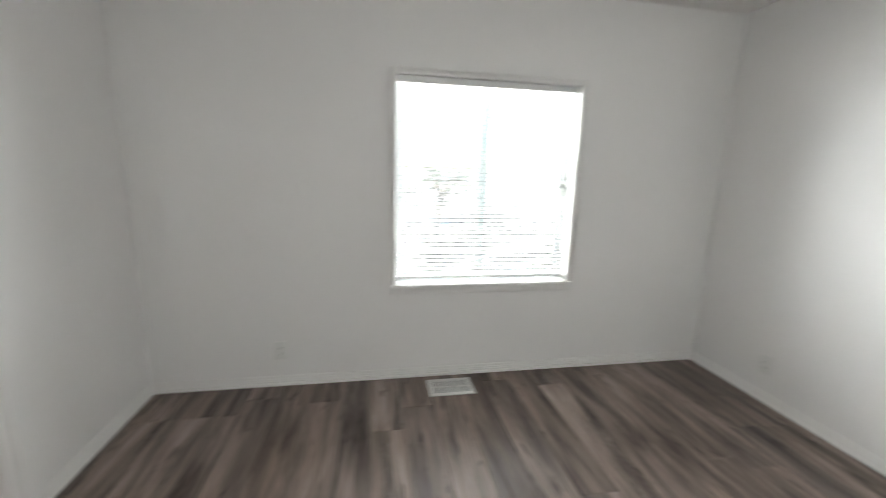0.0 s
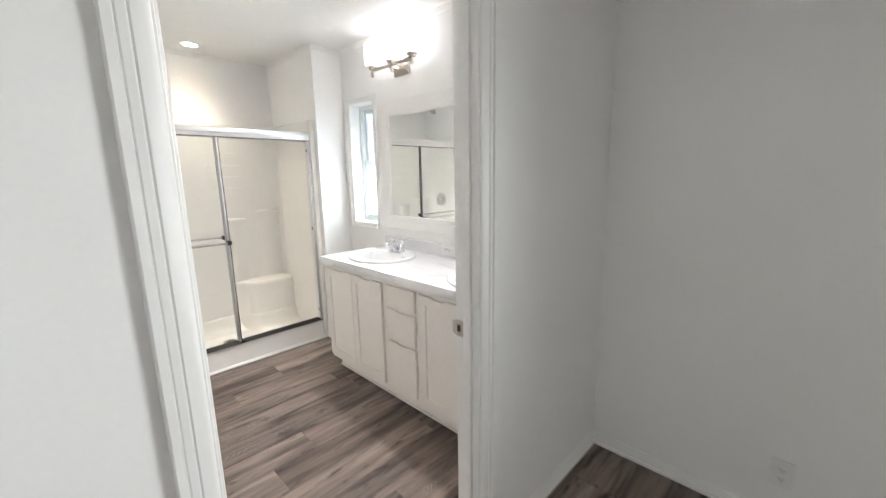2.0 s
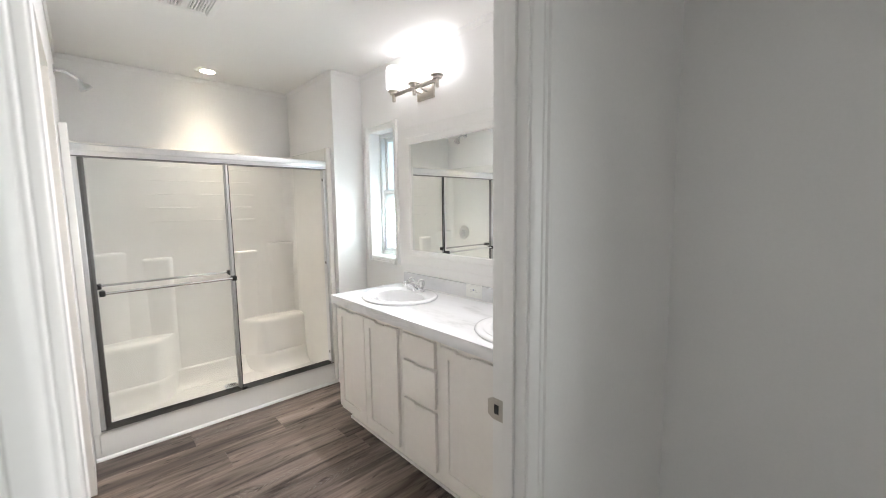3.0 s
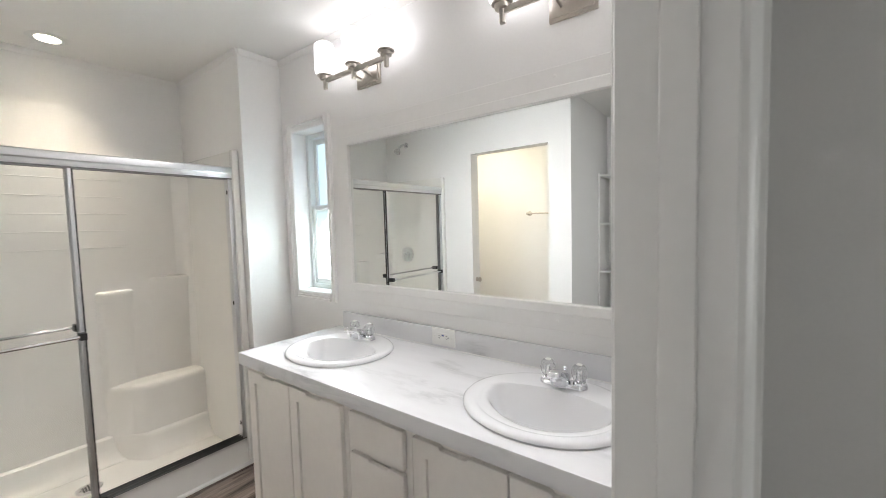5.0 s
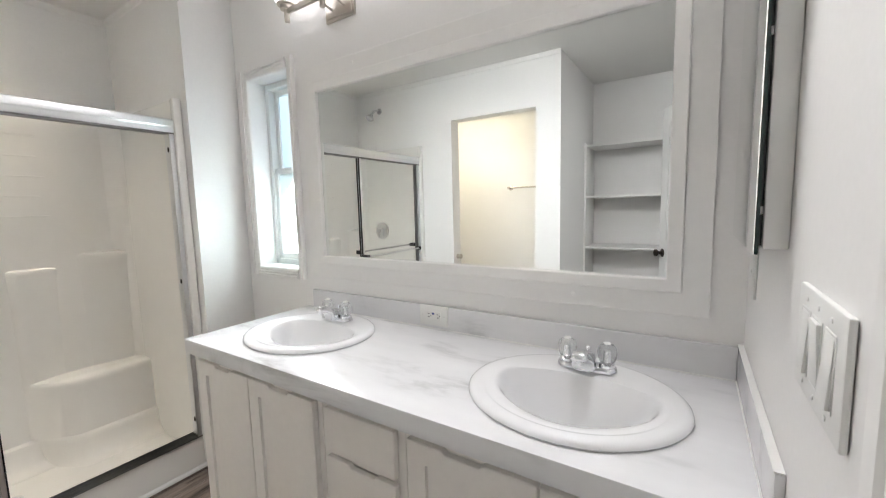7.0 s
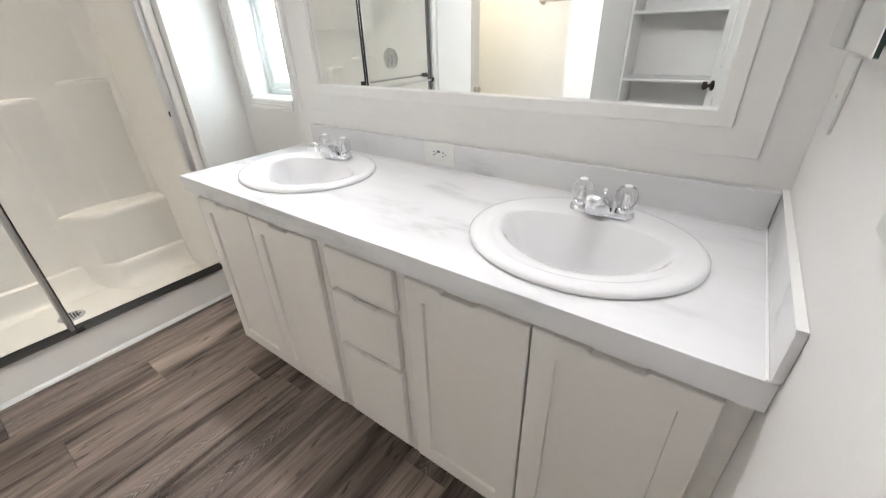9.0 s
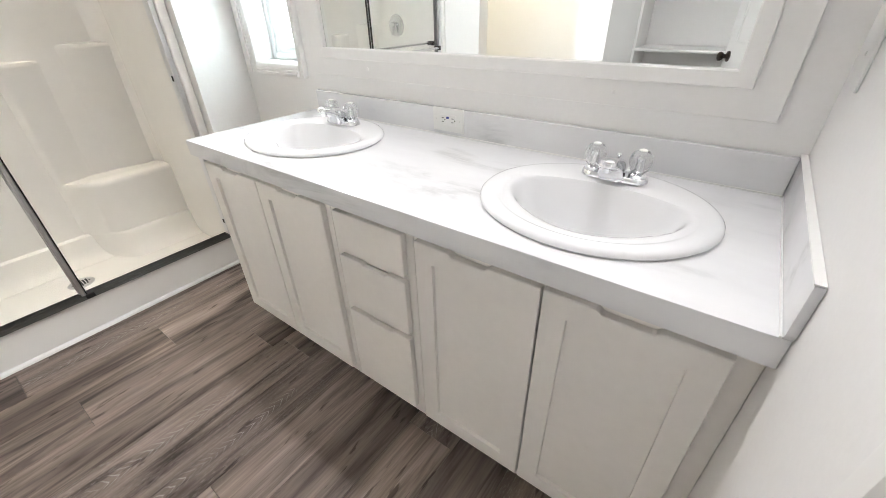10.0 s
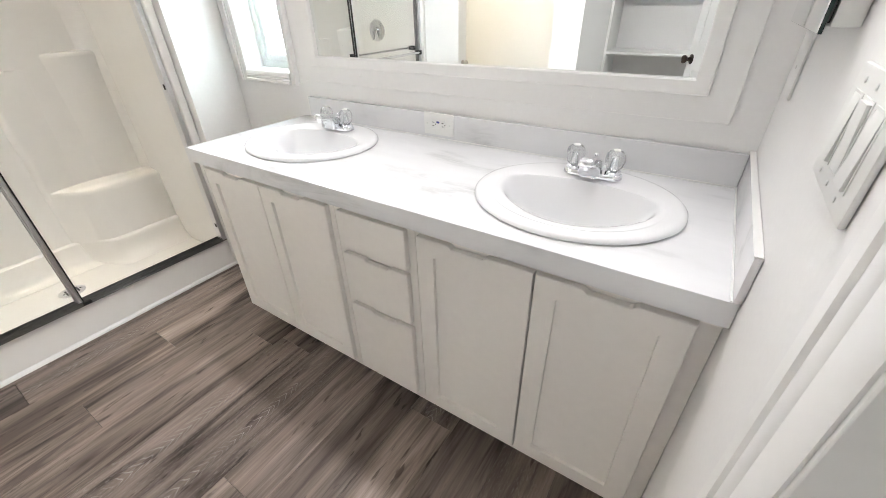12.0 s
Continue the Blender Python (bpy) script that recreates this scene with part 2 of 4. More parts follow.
        specks = ramp(noise_tex(260, 60, 1.0, 3, 0.4), [(0.55, (0, 0, 0, 1)), (0.72, (0.4, 0.4, 0.4, 1))])
        c = mixer("MIX", specks, c, (0.36, 0.335, 0.32, 1))
    # small dark knots
    mp2 = n.new("ShaderNodeMapping")
    mp2.inputs["Scale"].default_value = (7, 2.2, 1)
    l.new(add.outputs[0], mp2.inputs[0])
    vo = n.new("ShaderNodeTexVoronoi")
    vo.inputs["Scale"].default_value = 0.8
    l.new(mp2.outputs[0], vo.inputs["Vector"])
    knot = ramp(vo.outputs["Distance"], [(0.02, (0.25, 0.22, 0.2, 1)), (0.13, (1, 1, 1, 1))])
    c = mixer("MULTIPLY", 0.9, c, knot)
    pits = ramp(noise_tex(34, 6.5, 1.0, 3, 0.3), [(0.31, (0.3, 0.27, 0.26, 1)), (0.37, (1, 1, 1, 1))])
    c = mixer("MULTIPLY", 0.85, c, pits)
    l.new(c, p.inputs["Base Color"])
    rr = n.new("ShaderNodeMapRange")
    rr.inputs[3].default_value, rr.inputs[4].default_value = 0.36, 0.55
    l.new(streak, rr.inputs[0])
    l.new(rr.outputs[0], p.inputs["Roughness"])
    b = n.new("ShaderNodeBump")
    p.inputs["Specular IOR Level"].default_value = 0.35
    b.inputs["Strength"].default_value, b.inputs["Distance"].default_value = 0.35, 0.001
    l.new(fine, b.inputs["Height"])
    l.new(b.outputs[0], p.inputs["Normal"])
    return m


PLANKS = (planks_material(False), planks_material(True))


# ---- shaping helpers ----
ORIGIN = {}


def thing(name, base, label, category, group="", kind=""):
    ob = new(name)
    ob.empty_display_size = 0.05
    ob.location = base
    ORIGIN[ob.name] = Vector(base)
    return tagged(ob, label, category, group, kind)


def finish(bm, smooth):
    bmesh.ops.recalc_face_normals(bm, faces=bm.faces)
    if smooth:
        for f in bm.faces:
            f.smooth = True
        for e in bm.edges:
            if len(e.link_faces) == 2 and e.calc_face_angle(0) > radians(38):
                e.smooth = False


def part(name, bm, material, parent, label="", smooth=True):
    base = ORIGIN[parent.name]
    finish(bm, smooth)
    bmesh.ops.translate(bm, verts=bm.verts, vec=-base)
    me = bpy.data.meshes.new(name)
    bm.to_mesh(me)
    bm.free()
    me.materials.append(material)
    ob = new(name, me)
    ob.parent = parent
    ORIGIN[ob.name] = base
    if label:
        tagged(ob, label)
    return ob


def solid(name, bm, material, label, category, kind="", group="", base=(0, 0, 0), smooth=True):
    finish(bm, smooth)
    bmesh.ops.translate(bm, verts=bm.verts, vec=-Vector(base))
    me = bpy.data.meshes.new(name)
    bm.to_mesh(me)
    bm.free()
    me.materials.append(material)
    ob = new(name, me)
    ob.location = base
    ORIGIN[ob.name] = Vector(base)
    return tagged(ob, label, category, group, kind)


def box(x0, x1, y0, y1, z0, z1, bevel=0.0, seg=2, bm=None):
    bm = bm or bmesh.new()
    b = bmesh.new()
    bmesh.ops.create_cube(b, size=1)
    bmesh.ops.scale(b, vec=(x1 - x0, y1 - y0, z1 - z0), verts=b.verts)
    bmesh.ops.translate(b, vec=((x0 + x1) / 2, (y0 + y1) / 2, (z0 + z1) / 2), verts=b.verts)
    if bevel:
        bmesh.ops.bevel(b, geom=b.edges, offset=bevel, segments=seg, profile=0.5, affect="EDGES")
    return join(bm, b)


def join(bm, b):
    me = bpy.data.meshes.new("tmp")
    b.to_mesh(me)
    b.free()
    bm.from_mesh(me)
    bpy.data.meshes.remove(me)
    return bm


def prism(outline, place, bm=None, bevel=0.0):
    """outline: 2D points; place(u, v, s) with s 0 and 1 gives the two ends."""
    bm = bm or bmesh.new()
    b = bmesh.new()
    lo = [b.verts.new(place(u, v, 0)) for u, v in outline]
    hi = [b.verts.new(place(u, v, 1)) for u, v in outline]
    k = len(outline)
    b.faces.new(lo)
    b.faces.new(hi[::-1])
    for i in range(k):
        b.faces.new((lo[i], hi[i], hi[(i + 1) % k], lo[(i + 1) % k]))
    bmesh.ops.recalc_face_normals(b, faces=b.faces)
    if bevel:
        bmesh.ops.bevel(b, geom=b.edges, offset=bevel, segments=2, profile=0.5, affect="EDGES")
    return join(bm, b)


def lathe(profile, centre, axis=(0, 0, 1), seg=32, bm=None):
    """profile: (radius, height) pairs along axis from centre."""
    bm = bm or bmesh.new()
    q = Vector((0, 0, 1)).rotation_difference(Vector(axis))
    rings = []
    for r, h in profile:
        ring = []
        for i in range(seg):
            a = 2 * math.pi * i / seg
            ring.append(bm.verts.new(Vector(centre) + q @ Vector((r * math.cos(a), r * math.sin(a), h))))
        rings.append(ring)
    for a, b in zip(rings, rings[1:]):
        for i in range(seg):
            bm.faces.new((a[i], a[(i + 1) % seg], b[(i + 1) % seg], b[i]))
    bm.faces.new(rings[0][::-1])
    bm.faces.new(rings[-1])
    return bm


def rod(p0, p1, r, seg=16, bm=None):
    d = Vector(p1) - Vector(p0)
    return lathe([(r, 0), (r, d.length)], p0, d.normalized(), seg, bm)


def tube(points, radii, seg=14, flat=1.0, bm=None):
    """A tube along points; flat scales the height of its section."""
    bm = bm or bmesh.new()
    pts = [Vector(p) for p in points]
    rings = []
    for i, p in enumerate(pts):
        d = (pts[min(i + 1, len(pts) - 1)] - pts[max(i - 1, 0)]).normalized()
        side = d.cross(Vector((0, 0, 1)))
        side = side.normalized() if side.length > 1e-4 else Vector((1, 0, 0))
        up = side.cross(d).normalized()
        rings.append([bm.verts.new(p + side * radii[i] * math.cos(a) + up * radii[i] * flat * math.sin(a)) for a in [2 * math.pi * j / seg for j in range(seg)]])
    for a, b in zip(rings, rings[1:]):
        for i in range(seg):
            bm.faces.new((a[i], a[(i + 1) % seg], b[(i + 1) % seg], b[i]))
    bm.faces.new(rings[0][::-1])
    bm.faces.new(rings[-1])
    return bm


def wall(axis, a0, a1, t0, t1, z0, z1, holes=()):
    """A wall along axis from a0 to a1, thickness t0..t1, with holes (a, a, z, z) through it; one mesh with no seams inside holes."""
    cuts_a = sorted({a0, a1, *[h[0] for h in holes], *[h[1] for h in holes]})
    cuts_z = sorted({z0, z1, *[h[2] for h in holes], *[h[3] for h in holes]})
    bm = bmesh.new()
    vs = {}

    def v(a, t, z):
        key = (a, t, z)
        if key not in vs:
            vs[key] = bm.verts.new((a, t, z) if axis == "x" else (t, a, z))
        return vs[key]

    def solid_cell(i, j):
        if not (0 <= i < len(cuts_a) - 1 and 0 <= j < len(cuts_z) - 1):
            return False
        am, zm = (cuts_a[i] + cuts_a[i + 1]) / 2, (cuts_z[j] + cuts_z[j + 1]) / 2
        return not any(h[0] < am < h[1] and h[2] < zm < h[3] for h in holes)

    for i in range(len(cuts_a) - 1):
        for j in range(len(cuts_z) - 1):
            if not solid_cell(i, j):
                continue
            p, q, r, s = cuts_a[i], cuts_a[i + 1], cuts_z[j], cuts_z[j + 1]
            bm.faces.new((v(p, t0, r), v(q, t0, r), v(q, t0, s), v(p, t0, s)))
            bm.faces.new((v(p, t1, r), v(p, t1, s), v(q, t1, s), v(q, t1, r)))
            if not solid_cell(i - 1, j):
                bm.faces.new((v(p, t0, r), v(p, t0, s), v(p, t1, s), v(p, t1, r)))
            if not solid_cell(i + 1, j):
                bm.faces.new((v(q, t0, r), v(q, t1, r), v(q, t1, s), v(q, t0, s)))
            if not solid_cell(i, j - 1):
                bm.faces.new((v(p, t0, r), v(p, t1, r), v(q, t1, r), v(q, t0, r)))
            if not solid_cell(i, j + 1):
                bm.faces.new((v(p, t0, s), v(q, t0, s), v(q, t1, s), v(p, t1, s)))
    return bm


CASING = [(0, 0), (0.0656, 0), (0.0656, 0.018), (0.0625, 0.021), (0.050, 0.020), (0.047, 0.0125), (0.044, 0.0155), (0.033, 0.0155), (0.030, 0.011), (0.027, 0.0145), (0.010, 0.012), (0.003, 0.009), (0, 0.006)]
BASE = [(0, 0), (0.062, 0), (0.062, 0.004), (0.055, 0.007), (0.046, 0.007), (0.043, 0.010), (0.034, 0.010), (0.031, 0.013), (0.022, 0.013), (0.019, 0.010), (0.014, 0.017), (0, 0.018)]


def moulding(profile, start, end, across, out, bm=None):
    """The profile (u across, v out of the wall) drawn from start to end."""
    s, e, a, o = Vector(start), Vector(end), Vector(across), Vector(out)
    return prism(profile, lambda u, v, k: (e if k else s) + a * u + o * v, bm)


# ---- structure ----
H = 2.415
HOLE_BATH_WIN = (-2.04, -1.725, 1.035, 1.97)
HOLE_BED_WIN = (1.56, 2.71, 0.645, 1.905)
DOOR_N, DOOR_S, DOOR_T = -0.95, -1.712, 2.045

solid("wall_north", wall("x", -3.15, 3.95, 0, 0.15, -0.02, H, [HOLE_BATH_WIN, HOLE_BED_WIN]), WALL, "white painted outside wall with two window openings", "wall", "structure", smooth=False)
solid("wall_between", wall("y", -4.45, 0, 0, 0.098, -0.02, H, [(DOOR_S - 0.018, DOOR_N + 0.018, -0.02, DOOR_T + 0.018)]), WALL, "white painted partition wall with a doorway", "wall", "structure", smooth=False)
solid("wall_east", wall("y", -4.45, 0, 3.82, 3.97, -0.02, H), WALL, "white painted bedroom side wall", "wall", "structure", smooth=False)
solid("wall_south", wall("x", -3.15, 3.95, -4.6, -4.45, -0.02, H), WALL, "white painted wall closing the bedroom", "wall", "structure", smooth=False)
solid("wall_west", wall("y", -4.45, 0, -3.15, -2.985, -0.02, H), WALL, "cream painted wall behind the shower", "wall", "structure", smooth=False)
solid("wall_chase", box(-2.985, -2.149, -0.25, 0, -0.02, H), WALL, "white painted boxed-out wall beside the shower", "wall", "structure", smooth=False)
solid("wall_toilet_room", wall("x", -2.985, -0.964, -1.857, -1.737, -0.02, H, [(-1.896, -1.152, -0.02, 2.045)]), WALL, "white painted wall with an open doorway to the toilet room", "wall", "structure", smooth=False)
solid("wall_closet_side", wall("y", -2.79, -1.857, -1.084, -0.964, -0.02, H), WALL, "white painted wall beside the linen shelves", "wall", "structure", smooth=False)
solid("wall_bath_back", wall("x", -2.985, 0, -2.91, -2.79, -0.02, H), WALL, "white painted back wall of toilet room and shelves", "wall", "structure", smooth=False)
CAN = (-2.749, -0.918)
bm = wall("x", -3.15, 3.97, H, H + 0.12, -4.6, 0.15, [(CAN[0] - 0.06, CAN[0] + 0.06, CAN[1] - 0.06, CAN[1] + 0.06)])
for v in bm.verts:
    v.co = (v.co.x, v.co.z, v.co.y)
solid("ceiling", bm, CEIL, "white textured ceiling", "ceiling", "structure", smooth=False)
# unseen slab added to shut out sun and sky above the ceiling
solid("roof", box(-3.5, 4.3, -5.0, 0.55, H + 0.12, H + 0.3), ROOF, "unseen flat roof slab that keeps light out of the rooms", "roof", "structure", smooth=False)
floor = solid("floor", box(-3.15, 3.95, -4.6, 0.15, -0.15, -0.006), SUBFLOOR, "grey-brown wood-look plank floor", "floor", "structure", smooth=False)

# ceiling trim in the bathroom
COVE = [(0, 0), (0.032, 0), (0.032, 0.004), (0.02, 0.009), (0.006, 0.012), (0, 0.012)]
bm = bmesh.new()
DN = Vector((0, 0, -1))
for s, e, o in (((-2.149, 0, H), (0, 0, H), (0, -1, 0)), ((-2.149, -0.25, H), (-2.149, -0.013, H), (1, 0, 0)), ((-2.985, -0.25, H), (-2.149, -0.25, H), (0, -1, 0)),
                ((-2.985, -1.724, H), (-2.985, -0.263, H), (1, 0, 0)), ((-2.972, -1.737, H), (-0.964, -1.737, H), (0, 1, 0)), ((0, -2.79, H), (0, -0.013, H), (-1, 0, 0))):
    moulding(COVE, s, e, DN, o, bm)
solid("trim_ceiling_bath", bm, TRIM, "thin white trim where bathroom walls meet ceiling", "trim", "structure")

# baseboards in the bedroom
UP = Vector((0, 0, 1))
bm = bmesh.new()
moulding(BASE, (0.098, 0, 0), (3.82, 0, 0), UP, (0, -1, 0), bm)
moulding(BASE, (3.82, -4.45, 0), (3.82, -0.019, 0), UP, (-1, 0, 0), bm)
moulding(BASE, (0.098, DOOR_N + 0.073, 0), (0.098, -0.019, 0), UP, (1, 0, 0), bm)
moulding(BASE, (0.098, -4.45, 0), (0.098, DOOR_S - 0.073, 0), UP, (1, 0, 0), bm)
moulding(BASE, (0.117, -4.45, 0), (3.801, -4.45, 0), UP, (0, 1, 0), bm)
solid("baseboard", bm, TRIM, "white ridged baseboard round the bedroom", "baseboard", "structure")

# doorway between bedroom and bathroom
door_1 = thing("door_1", (0.06, -1.33, 0), "white door frame with ridged casing, no door across it", "door frame", kind="structure")
bm = bmesh.new()
box(-0.001, 0.099, DOOR_N, DOOR_N + 0.018, 0, DOOR_T, 0.0015, 1, bm)
box(-0.001, 0.099, DOOR_S - 0.018, DOOR_S, 0, DOOR_T, 0.0015, 1, bm)
box(-0.001, 0.099, DOOR_S - 0.018, DOOR_N + 0.018, DOOR_T, DOOR_T + 0.018, 0.0015, 1, bm)
jamb = part("jamb", bm, TRIM, door_1)
bm = bmesh.new()
box(0.04, 0.07, DOOR_N - 0.011, DOOR_N, 0, DOOR_T, 0.002, 2, bm)
box(0.04, 0.07, DOOR_S, DOOR_S + 0.011, 0, DOOR_T, 0.002, 2, bm)
box(0.04, 0.07, DOOR_S + 0.011, DOOR_N - 0.011, DOOR_T - 0.011, DOOR_T, 0.002, 2, bm)
part("door_stop", bm, TRIM, door_1)
for face, out, wide in ((0.0985, (1, 0, 0), 1.0), (-0.0005, (-0.55, 0, 0), 1.6)):
    prof = [(u * wide, v) for u, v in CASING]
    rim = 0.006 + 0.0656 * wide
    bm = bmesh.new()
    moulding(prof, (face, DOOR_N + 0.006, 0), (face, DOOR_N + 0.006, DOOR_T + 0.006), (0, 1, 0), out, bm)
    moulding(prof, (face, DOOR_S - 0.006, 0), (face, DOOR_S - 0.006, DOOR_T + 0.006), (0, -1, 0), out, bm)
    moulding(prof, (face, DOOR_S - rim, DOOR_T + 0.006), (face, DOOR_N + rim, DOOR_T + 0.006), (0, 0, 1), out, bm)
    part("casing", bm, TRIM, door_1)
strike_out = [(-0.003, -0.028), (0.03, -0.028), (0.03, 0.028), (-0.003, 0.028), (-0.019, 0.019), (-0.019, -0.019)]
plate = part("strike_plate", prism(strike_out, lambda u, v, k: (0.004 + u, DOOR_N - 0.002 * k + 0.0005, 0.9 + v)), NICKEL, door_1, "worn metal strike plate")
part("latch_hole", box(0.006, 0.020, DOOR_N - 0.0025, DOOR_N + 0.0002, 0.888, 0.912), SLOT, plate)


# ---- the bedroom ----
def window(name, hole, base_label, casing_w, stool, meeting, sliding, pane_mat):
    """A window in wall_north: casing, reveal lining, vinyl frame, sashes with panes."""
    x0, x1, z0, z1 = hole
    w = thing(name, ((x0 + x1) / 2, 0.05, z0), base_label, "window", kind="structure")
    k = casing_w / 0.0656
    prof = [(u * k, v) for u, v in CASING]
    bm = bmesh.new()
    lo = z0 if stool else z0 - casing_w
    moulding(prof, (x0, -0.0005, lo), (x0, -0.0005, z1 + casing_w), (-1, 0, 0), (0, -1, 0), bm)
    moulding(prof, (x1, -0.0005, lo), (x1, -0.0005, z1 + casing_w), (1, 0, 0), (0, -1, 0), bm)
    moulding(prof, (x0, -0.001, z1), (x1, -0.001, z1), (0, 0, 1), (0, -1, 0), bm)
    if not stool:
        moulding(prof, (x0, -0.001, z0), (x1, -0.001, z0), (0, 0, -1), (0, -1, 0), bm)
    part("casing", bm, TRIM, w)
    if stool:
        bm = box(x0 - casing_w, x1 + casing_w, -0.03, 0.0, z0 - 0.022, z0 + 0.0, 0.004)
        box(x0 - casing_w, x1 + casing_w, -0.014, -0.0005, z0 - 0.065, z0 - 0.022, 0.003, 2, bm)
        part("sill", bm, TRIM, w)
    bm = bmesh.new()
    fy0, fy1, f = 0.085, 0.145, 0.028
    box(x0, x0 + f, fy0, fy1, z0, z1, 0.003, 2, bm)
    box(x1 - f, x1, fy0, fy1, z0, z1, 0.003, 2, bm)
    box(x0 + f, x1 - f, fy0, fy1, z0, z0 + f, 0.003, 2, bm)
    box(x0 + f, x1 - f, fy0, fy1, z1 - f, z1, 0.003, 2, bm)
    part("window_frame", bm, VINYL, w)
    s = 0.03
    if sliding:
        xm = (x0 + x1) / 2 - 0.02
        cells = [(x0 + f, xm + 0.045, z0 + f, z1 - f, 0.118), (xm - 0.03, x1 - f, z0 + f, z1 - f, 0.092)]
    else:
        cells = [(x0 + f, x1 - f, meeting - 0.02, z1 - f, 0.118), (x0 + f, x1 - f, z0 + f, meeting + 0.02, 0.092)]
    for a, b, c, d, y in cells:
        bm = bmesh.new()
        box(a, a + s, y, y + 0.024, c, d, 0.003, 2, bm)
        box(b - s, b, y, y + 0.024, c, d, 0.003, 2, bm)
        box(a + s, b - s, y, y + 0.024, c, c + s, 0.003, 2, bm)
        box(a + s, b - s, y, y + 0.024, d - s, d, 0.003, 2, bm)
        sash = part("sash", bm, VINYL, w)
        pane = part("pane", box(a + s, b - s, y + 0.010, y + 0.014, c + s, d - s), pane_mat, sash)
        pane.visible_shadow = not sliding
    return w


bed_window = window("window_1", HOLE_BED_WIN, "white sliding window with thin casing and a sill", 0.035, True, 0, True, GLASS)
part("latch", box(2.655, 2.70, 0.072, 0.086, 1.225, 1.30, 0.004), PLASTIC, bed_window, "small white window latch")
bath_window = window("window_2", HOLE_BATH_WIN, "narrow white single-hung window with ridged casing", 0.048, False, 1.52, False, FROST)

blind = thing("window_blind", (2.135, 0.04, 1.905), "white horizontal blind lowered with its slats open", "blind")
part("headrail", box(1.565, 2.705, 0.015, 0.06, 1.865, 1.903, 0.003), BLIND, blind)
SLATS = 44
slat_bm = bmesh.new()
for i in range(7):
    u = -0.0125 + 0.025 * i / 6
    for x in (-0.565, 0.565):
        slat_bm.verts.new((x, u, 0.0022 * (1 - (u / 0.0125) ** 2)))
slat_bm.verts.ensure_lookup_table()
for i in range(6):
    slat_bm.faces.new([slat_bm.verts[j] for j in (2 * i, 2 * i + 1, 2 * i + 3, 2 * i + 2)])
bmesh.ops.solidify(slat_bm, geom=slat_bm.faces, thickness=0.0007)
for f in slat_bm.faces:
    f.smooth = True
slat_mesh = bpy.data.meshes.new("slat")
slat_bm.to_mesh(slat_mesh)
slat_bm.free()
slat_mesh.materials.append(BLIND)
for i in range(SLATS):
    s = new("slat", slat_mesh)
    s.parent = blind
    s.location = (0, 0, -0.05 - 0.0263 * i)
    s.rotation_euler = (radians(4 + random.uniform(-2, 2)), radians(random.uniform(-0.08, 0.08)), 0)
part("bottom_rail", box(1.57, 2.70, 0.026, 0.052, 0.672, 0.69, 0.003), BLIND, blind)
for x in (1.72, 2.135, 2.55):
    part("cord", rod((x, 0.026, 0.68), (x, 0.026, 1.87), 0.0009, 6), CORD, blind)


def outlet(name, base, label, sideways=False):
    """A duplex outlet on a wall that faces -y: plate, insert and slots."""
    x, y, z = base
    o = thing(name, base, label, "outlet")
    hw, hh = (0.062, 0.0385) if sideways else (0.036, 0.058)
    plate = part("cover_plate", box(x - hw, x + hw, y - 0.006, y, z - hh, z + hh, 0.002, 2), PLASTIC, o)
    iw, ih = (0.033, 0.0165) if sideways else (0.0165, 0.033)
    ins = part("socket", box(x - iw, x + iw, y - 0.0078, y - 0.005, z - ih, z + ih, 0.001, 1), PLASTIC, o)
    for k in (-1, 1):
        cx, cz = (x + k * 0.02, z) if sideways else (x, z + k * 0.019)
        for d in (-0.006, 0.006):
            if sideways:
                part("slot", box(cx - 0.004, cx + 0.004, y - 0.0083, y - 0.0076, cz + d - 0.001, cz + d + 0.001), SLOT, ins)
            else:
                part("slot", box(cx + d - 0.001, cx + d + 0.001, y - 0.0083, y - 0.0076, cz - 0.004, cz + 0.004), SLOT, ins)
        gx, gz = (cx + 0.009, cz) if sideways else (cx, cz - 0.009)
        part("ground_hole", rod((gx, y - 0.0083, gz), (gx, y - 0.0076, gz), 0.0022, 10), SLOT, ins)
    if sideways:
        part("reset_button", box(x - 0.006, x + 0.006, y - 0.009, y - 0.0076, z + 0.004, z + 0.011, 0.0008, 1), BLUE, ins, "blue port in the middle")
    for k in (-1, 1):
        sx, sz = (x + k * 0.048, z) if sideways else (x, z + k * 0.042)
        part("screw", lathe([(0.003, 0), (0.003, 0.001), (0.002, 0.0016)], (sx, y - 0.006, sz), (0, -1, 0), 10), GRILLE, o)
    return o


outlet("wall_outlet", (0.845, 0, 0.235), "white wall outlet near the bedroom floor")
outlet("wall_outlet", (3.2, 0, 0.235), "white wall outlet near the bedroom floor").matrix_world = pose(3.819, -0.55, 0.235, 0, 0, -90)

register = thing("floor_register", (1.9, -0.168, 0), "white metal floor register set in planks", "floor vent")
bm = bmesh.new()
vx0, vx1, vy0, vy1 = 1.757, 2.044, -0.265, -0.072
box(vx0, vx1, vy0, vy0 + 0.028, 0.0005, 0.007, 0.003, 2, bm)
box(vx0, vx1, vy1 - 0.028, vy1, 0.0005, 0.007, 0.003, 2, bm)
box(vx0, vx0 + 0.03, vy0 + 0.028, vy1 - 0.028, 0.0005, 0.007, 0.003, 2, bm)
box(vx1 - 0.03, vx1, vy0 + 0.028, vy1 - 0.028, 0.0005, 0.007, 0.003, 2, bm)
part("frame", bm, GRILLE, register)
